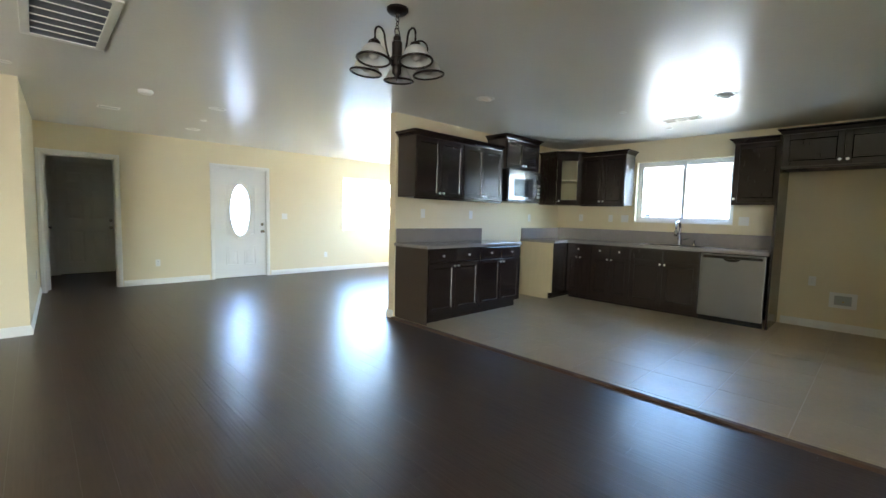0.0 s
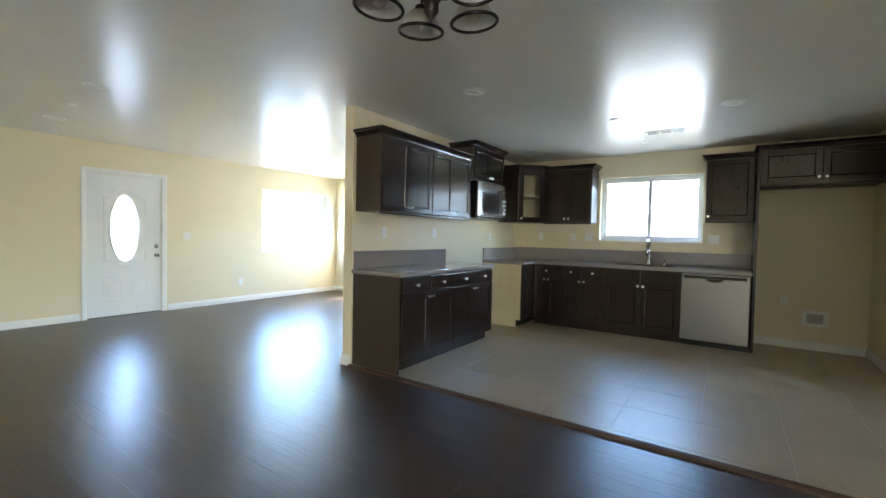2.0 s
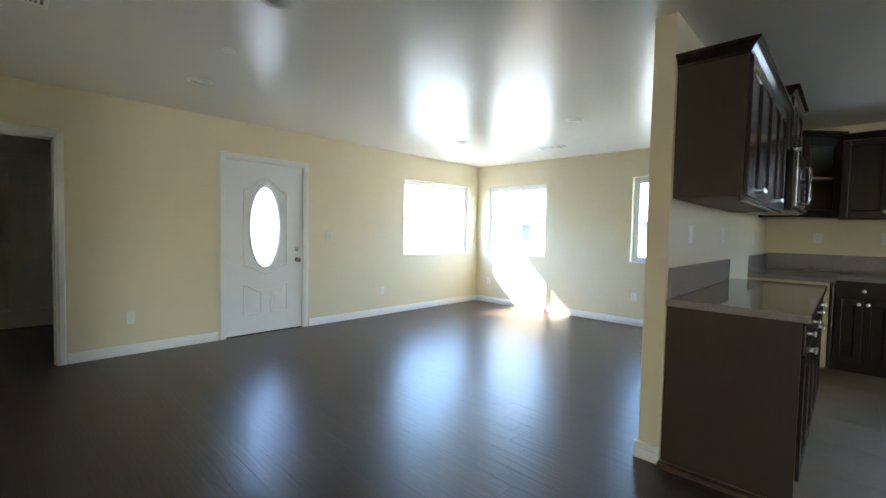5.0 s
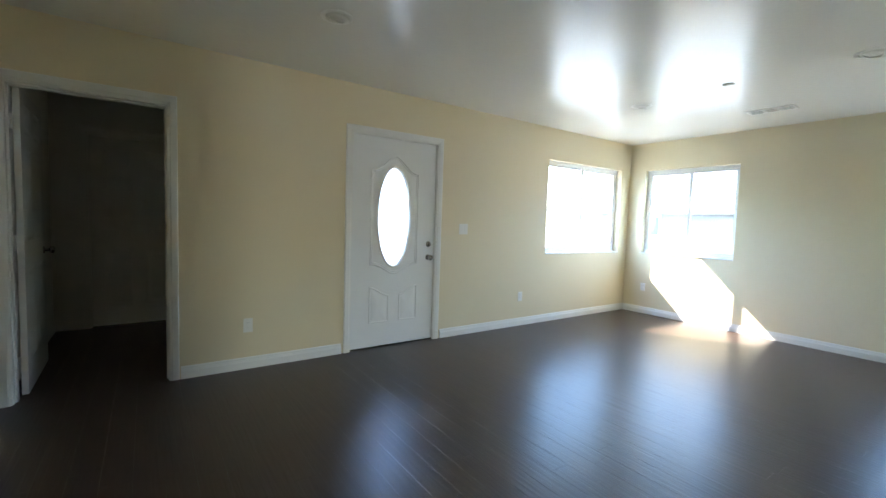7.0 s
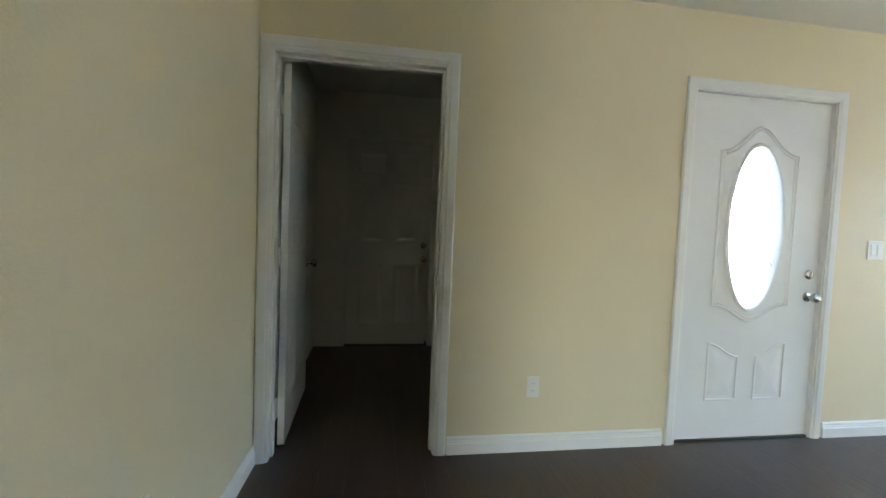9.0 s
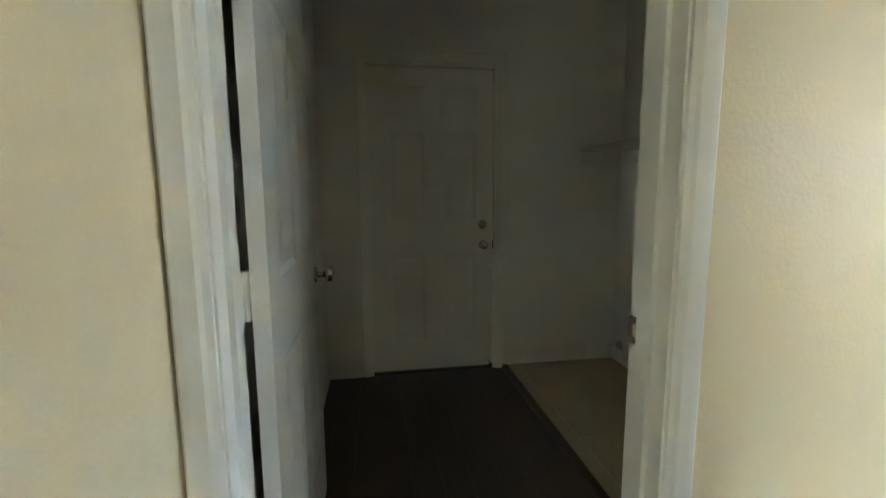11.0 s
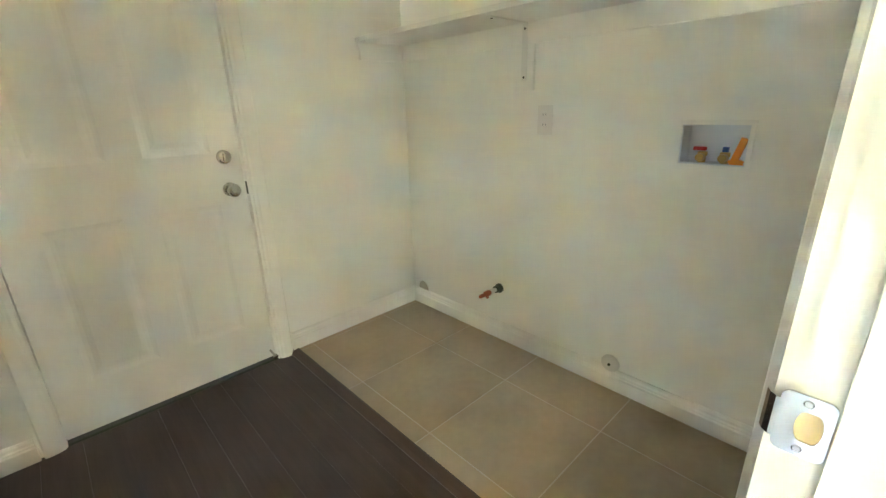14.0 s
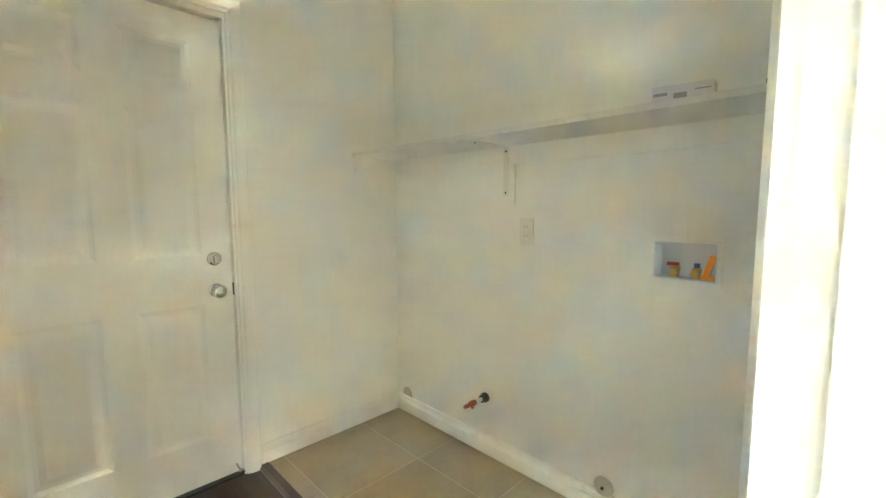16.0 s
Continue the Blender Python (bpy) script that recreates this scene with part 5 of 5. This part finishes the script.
part("cleat", B((1.83, LX1 - 0.02, LY1 - 0.019, LY1 - 0.002, 1.417, 1.496), bevel=0.002), LAUNDRY_PAINT, sh, "painted wooden cleat")
part("backing_block", B((LX1 - 0.019, LX1 - 0.002, 9.925, 10.01, 1.238, 1.416), bevel=0.002), LAUNDRY_PAINT, sh, "painted wooden block")
bm = B((LX1 - 0.024, LX1 - 0.020, 9.955, 9.98, 1.278, 1.496), (1.86, LX1 - 0.024, 9.955, 9.98, 1.491, 1.496))
br = part("bracket", bm, TRIM, sh, "white metal shelf bracket")
for x, z, rot in ((LX1 - 0.024, 1.293, (0, -90, 0)), (LX1 - 0.024, 1.474, (0, -90, 0)), (1.88, 1.491, (180, 0, 0))):
    bm = bmesh.new()
    lathe(bm, [(0.005, 0), (0.004, 0.002), (0.0, 0.003)], pose(x, 9.9675, z, *rot), 8, False)
    part("screw", bm, DARK_METAL, br)
bxo = thing("carton", (1.88, 9.198, 1.517), "small flat white printed carton on the shelf", "carton")
cm = pose(1.845, 9.198, 1.5175, 0, 0, -82)
part("box", B((-0.075, 0.075, 0, 0.06, 0, 0.042), bevel=0.0012, m=cm), LILAC_CARD, bxo)
part("print", B((-0.070, -0.035, -0.0008, -0.0002, 0.016, 0.024), (0.03, 0.068, -0.0008, -0.0002, 0.022, 0.025), (-0.02, 0.012, -0.0008, -0.0002, 0.006, 0.02), m=cm), INK, bxo, "small grey print")
bko = thing("tool", (1.90, 9.0, 1.517), "small dark object lying on the shelf", "object")
part("body", B((1.84, 1.90, 8.975, 9.015, 1.5175, 1.536), bevel=0.004), DARK_METAL, bko)
# outlet under the bracket
wall_plate(RW(9.868, 1.124), "outlet", 1, "white dryer outlet plate on a pale laundry wall", 0.118)
# washer supply box
wb = thing("washer_outlet_box", (LX1, 9.246, 1.05), "white recessed washer outlet box with valves", "outlet box")
part("flange", B((-0.108, 0.108, -0.007, -0.0005, 0.062, 0.076), (-0.108, 0.108, -0.007, -0.0005, -0.076, -0.062), (-0.108, -0.094, -0.007, -0.0005, -0.062, 0.062), (0.094, 0.108, -0.007, -0.0005, -0.062, 0.062), bevel=0.001, m=RW(9.246, 1.05)), LAUNDRY_PAINT, wb)
part("recess", B((-0.094, 0.094, 0.075, 0.078, -0.062, 0.062), (-0.094, -0.091, -0.001, 0.075, -0.062, 0.062), (0.091, 0.094, -0.001, 0.075, -0.062, 0.062), (-0.091, 0.091, -0.001, 0.075, -0.062, -0.059), (-0.091, 0.091, -0.001, 0.075, 0.059, 0.062), m=RW(9.246, 1.05)), BOX_WHITE, wb, "cool white recessed box")
for x, mat, lab in ((-0.035, RED, "red valve handle"), (0.03, BLUE, "blue valve handle")):
    bm = bmesh.new()
    M_ = RW(9.246, 1.05) @ Matrix.Translation((x, 0.035, -0.059))
    lathe(bm, [(0.012, 0), (0.012, 0.02), (0.015, 0.022), (0.015, 0.034), (0.009, 0.036)], M_, 12)
    lathe(bm, [(0.011, 0), (0.013, 0.012), (0.013, 0.03)], M_ @ pose(0, 0, 0.018, 90), 12)
    va = part("valve", bm, BRASS, wb, "brass valve", smooth=True)
    bm = bmesh.new()
    if x < 0:
        box(bm, -0.028, 0.010, -0.008, 0.008, 0.038, 0.050, 0.002, M_)
    else:
        box(bm, -0.008, 0.008, -0.008, 0.008, 0.036, 0.052, 0.002, M_)
    part("handle", bm, mat, va, lab)
bm = bmesh.new()
M_ = RW(9.246, 1.05)
for x0, z0, x1, z1 in ((0.060, -0.050, 0.080, 0.022), (0.060, -0.050, 0.088, -0.058), (0.060, -0.050, 0.048, -0.056)):
    d = Vector((x1 - x0, 0, z1 - z0))
    box(bm, 0, d.length, -0.008, 0.008, -0.010, 0.010, 0.002, M_ @ Matrix.Translation((x0, 0.02, z0)) @ pose(0, 0, 0, 0, -math.degrees(math.atan2(d.z, d.x)), 0))
part("drain_clip", bm, ORANGE, wb, "orange plastic drain cap")
# gas stub
gs = thing("gas_stub", (LX1, 10.093, 0.303), "capped gas pipe stub with red copper end", "gas valve")
M_ = RW(10.093, 0.303) @ pose(0, 0, 0, 90)
bm = bmesh.new()
lathe(bm, [(0.024, 0), (0.024, 0.012), (0.018, 0.018), (0.018, 0.034)], M_, 14)
part("flange", bm, DARK_METAL, gs, "dark metal flange", smooth=True)
bm = bmesh.new()
lathe(bm, [(0.010, 0.034), (0.010, 0.055), (0.014, 0.057), (0.014, 0.070), (0.010, 0.072), (0.010, 0.080)], M_, 12)
part("nipple", bm, CARD, gs, "white taped thread", smooth=True)
bm = bmesh.new()
lathe(bm, [(0.013, 0.080), (0.015, 0.085), (0.015, 0.112), (0.010, 0.116), (0.009, 0.15), (0.006, 0.155)], M_, 12)
box(bm, -0.004, 0.004, -0.026, 0.0, 0.09, 0.102, 0.001, M_)
part("cock", bm, COPPER, gs, "red copper gas cock", smooth=True)
# round plates low on the wall
for y, z, r, mat, lab in ((9.489, 0.135, 0.040, DULL_STEEL, "dull metal drain clean-out cover low on the wall"), (10.69, 0.125, 0.052, PLATE, "round dryer vent opening low on the wall")):
    ob = thing("vent_cover", (LX1, y, z), lab, "cover")
    bm = bmesh.new()
    M_ = RW(y, z) @ pose(0, 0, 0, 90)
    lathe(bm, [(r, 0), (r, 0.004), (r * 0.85, 0.010), (r * 0.5, 0.013), (0.0, 0.014)] if mat is DULL_STEEL else [(r, 0), (r, 0.006), (r - 0.006, 0.006), (r - 0.008, 0.001)], M_, 24, False)
    part("ring", bm, mat, ob, smooth=True)
    if mat is DULL_STEEL:
        bm = bmesh.new()
        lathe(bm, [(0.006, 0.012), (0.006, 0.018), (0.0, 0.019)], M_, 10, False)
        part("screw", bm, DARK_METAL, ob)
    else:
        bm = bmesh.new()
        lathe(bm, [(r - 0.008, 0.0012), (0.0, 0.0014)], M_, 20, False)
        part("duct", bm, CONCRETE, ob, "grey duct mouth")

# ---- wood edge strips ----
bm = bmesh.new()
prof = [(0, 0), (0.042, 0), (0.042, 0.006), (0.032, 0.019), (0.008, 0.024), (0, 0.022)]
sweep(bm, prof, (XP - 0.005, YS, 0), (XP - 0.005, YK, 0), (-1, 0, 0))
solid("trim_kitchen_edge", bm, STRIP, "dark wood reducer strip between wood and tile floors", "trim")
bm = bmesh.new()
sweep(bm, prof, (1.305, LY0 + 0.006, 0), (1.305, LY1, 0), (-1, 0, 0))
solid("trim_laundry_edge", bm, STRIP, "dark wood reducer strip along the laundry tiles", "trim")

# ---- floors in pieces ----
floor_k = solid("floor_kitchen", B((XP - 0.006, XE + 0.05, YS - 0.1, YK + 0.05, -0.04, ZT - 0.0014)), GROUT, "beige tiled kitchen floor", "floor")
floor_l = solid("floor_laundry", B((1.30, LX1 + 0.05, LY0 - 0.02, LY1 + 0.05, -0.04, ZT - 0.0014)), GROUT, "beige tiled laundry strip", "floor")


def eased(w, d, t=0.006, e=0.0025):
    """A flat piece with eased top edges, its top at z 0 and one corner at the origin."""
    bm = bmesh.new()
    lo = [bm.verts.new((x, y, -t)) for x, y in ((0, 0), (w, 0), (w, d), (0, d))]
    md_ = [bm.verts.new((x, y, -e)) for x, y in ((0, 0), (w, 0), (w, d), (0, d))]
    hi = [bm.verts.new((x, y, 0)) for x, y in ((e, e), (w - e, e), (w - e, d - e), (e, d - e))]
    for a, b in ((lo, md_), (md_, hi)):
        for i in range(4):
            bm.faces.new((a[i], a[(i + 1) % 4], b[(i + 1) % 4], b[i]))
    bm.faces.new(hi)
    return mesh_of(bm, "piece")


cache = {}


def lay(name, material, x0, x1, y0, y1, z, parent, gap, e):
    w, d = round(x1 - x0 - gap, 4), round(y1 - y0 - gap, 4)
    if w < 0.012 or d < 0.012:
        return None
    key = (name, w, d)
    if key not in cache:
        cache[key] = eased(w, d, e=e)
        cache[key].materials.append(material)
    ob = new(name, cache[key])
    ob.location = (x0 + gap / 2, y0 + gap / 2, z)
    ob.parent = parent
    return ob


def tiles(parent, x0, x1, y0, y1, px, py, ox, oy):
    i0, j0 = math.floor((x0 - ox) / px), math.floor((y0 - oy) / py)
    i = i0
    while ox + i * px < x1:
        j = j0
        while oy + j * py < y1:
            a, b = max(x0, ox + i * px), min(x1, ox + (i + 1) * px)
            c, d = max(y0, oy + j * py), min(y1, oy + (j + 1) * py)
            lay("tile", TILE, a, b, c, d, ZT, parent, 0.0045, 0.0010)
            j += 1
        i += 1


tiles(floor_k, XP - 0.005, XE, YS, YK, 0.475, 0.475, 3.70, 1.105)
tiles(floor_l, 1.304, LX1, LY0, LY1, 0.455, 0.452, 1.835, 9.835)

floor_w = solid("floor", B((WX, XP - 0.006, WY, YN, -0.04, -0.006), (XP + 0.03, XE + 0.05, YK + 0.05, YN, -0.04, -0.006), (LX0 - 0.02, 1.30, YN, LY1 + 0.1, -0.04, -0.006)), WOOD_FLOOR, "dark hand-scraped wood plank floor", "floor")
PW, PL = 0.125, 1.215
rest = []
count = 0
rng = random.Random(5)
col = 0
x = XP - 0.01
cols = []
while x > WX:
    cols.append((max(x - PW, WX), x))
    x -= PW
x = XP - 0.01
while x < XE + 0.02:
    cols.append((x, min(x + PW, XE + 0.02)))
    x += PW
for a, b in cols:
    mid = (a + b) / 2
    if mid > XP - 0.01:
        lo_y, hi_y = YP - 0.03, YN + 0.01
    elif mid > 1.30 or mid < XL - 0.02:
        lo_y, hi_y = WY, (YN + 0.01 if mid > 0 else YC + 0.02)
    else:
        lo_y, hi_y = WY, LY1 + 0.05
    y = lo_y - rng.random() * PL
    while y < hi_y:
        c, d = max(y, lo_y), min(y + PL, hi_y)
        near = 0.0 < mid < 4.4 and c > 1.6
        if near and count < 300 and d - c > 0.03:
            if lay("plank", WOOD_FLOOR, a, b, c, d, 0.0, floor_w, 0.0005, 0.00002):
                count += 1
        elif d - c > 0.02:
            rest.append((a + 0.0003, b - 0.0003, c + 0.0003, d - 0.0003))
        y += PL
vs, fs = [], []
e = 0.00002
for a, b, c, d in rest:
    k = len(vs)
    vs += [(a, c, -0.006), (b, c, -0.006), (b, d, -0.006), (a, d, -0.006), (a, c, -e), (b, c, -e), (b, d, -e), (a, d, -e), (a + e, c + e, 0), (b - e, c + e, 0), (b - e, d - e, 0), (a + e, d - e, 0)]
    fs += [tuple(k + 8 + i for i in range(4))]
    for s in (0, 4):
        fs += [(k + s + i, k + s + (i + 1) % 4, k + s + 4 + (i + 1) % 4, k + s + 4 + i) for i in range(4)]
me = bpy.data.meshes.new("planks")
me.from_pydata(vs, [], fs)
me.materials.append(WOOD_FLOOR)
ob = new("planks", me)
ob.parent = floor_w
tagged(ob, "dark wood planks further off", "", "", "stuff")
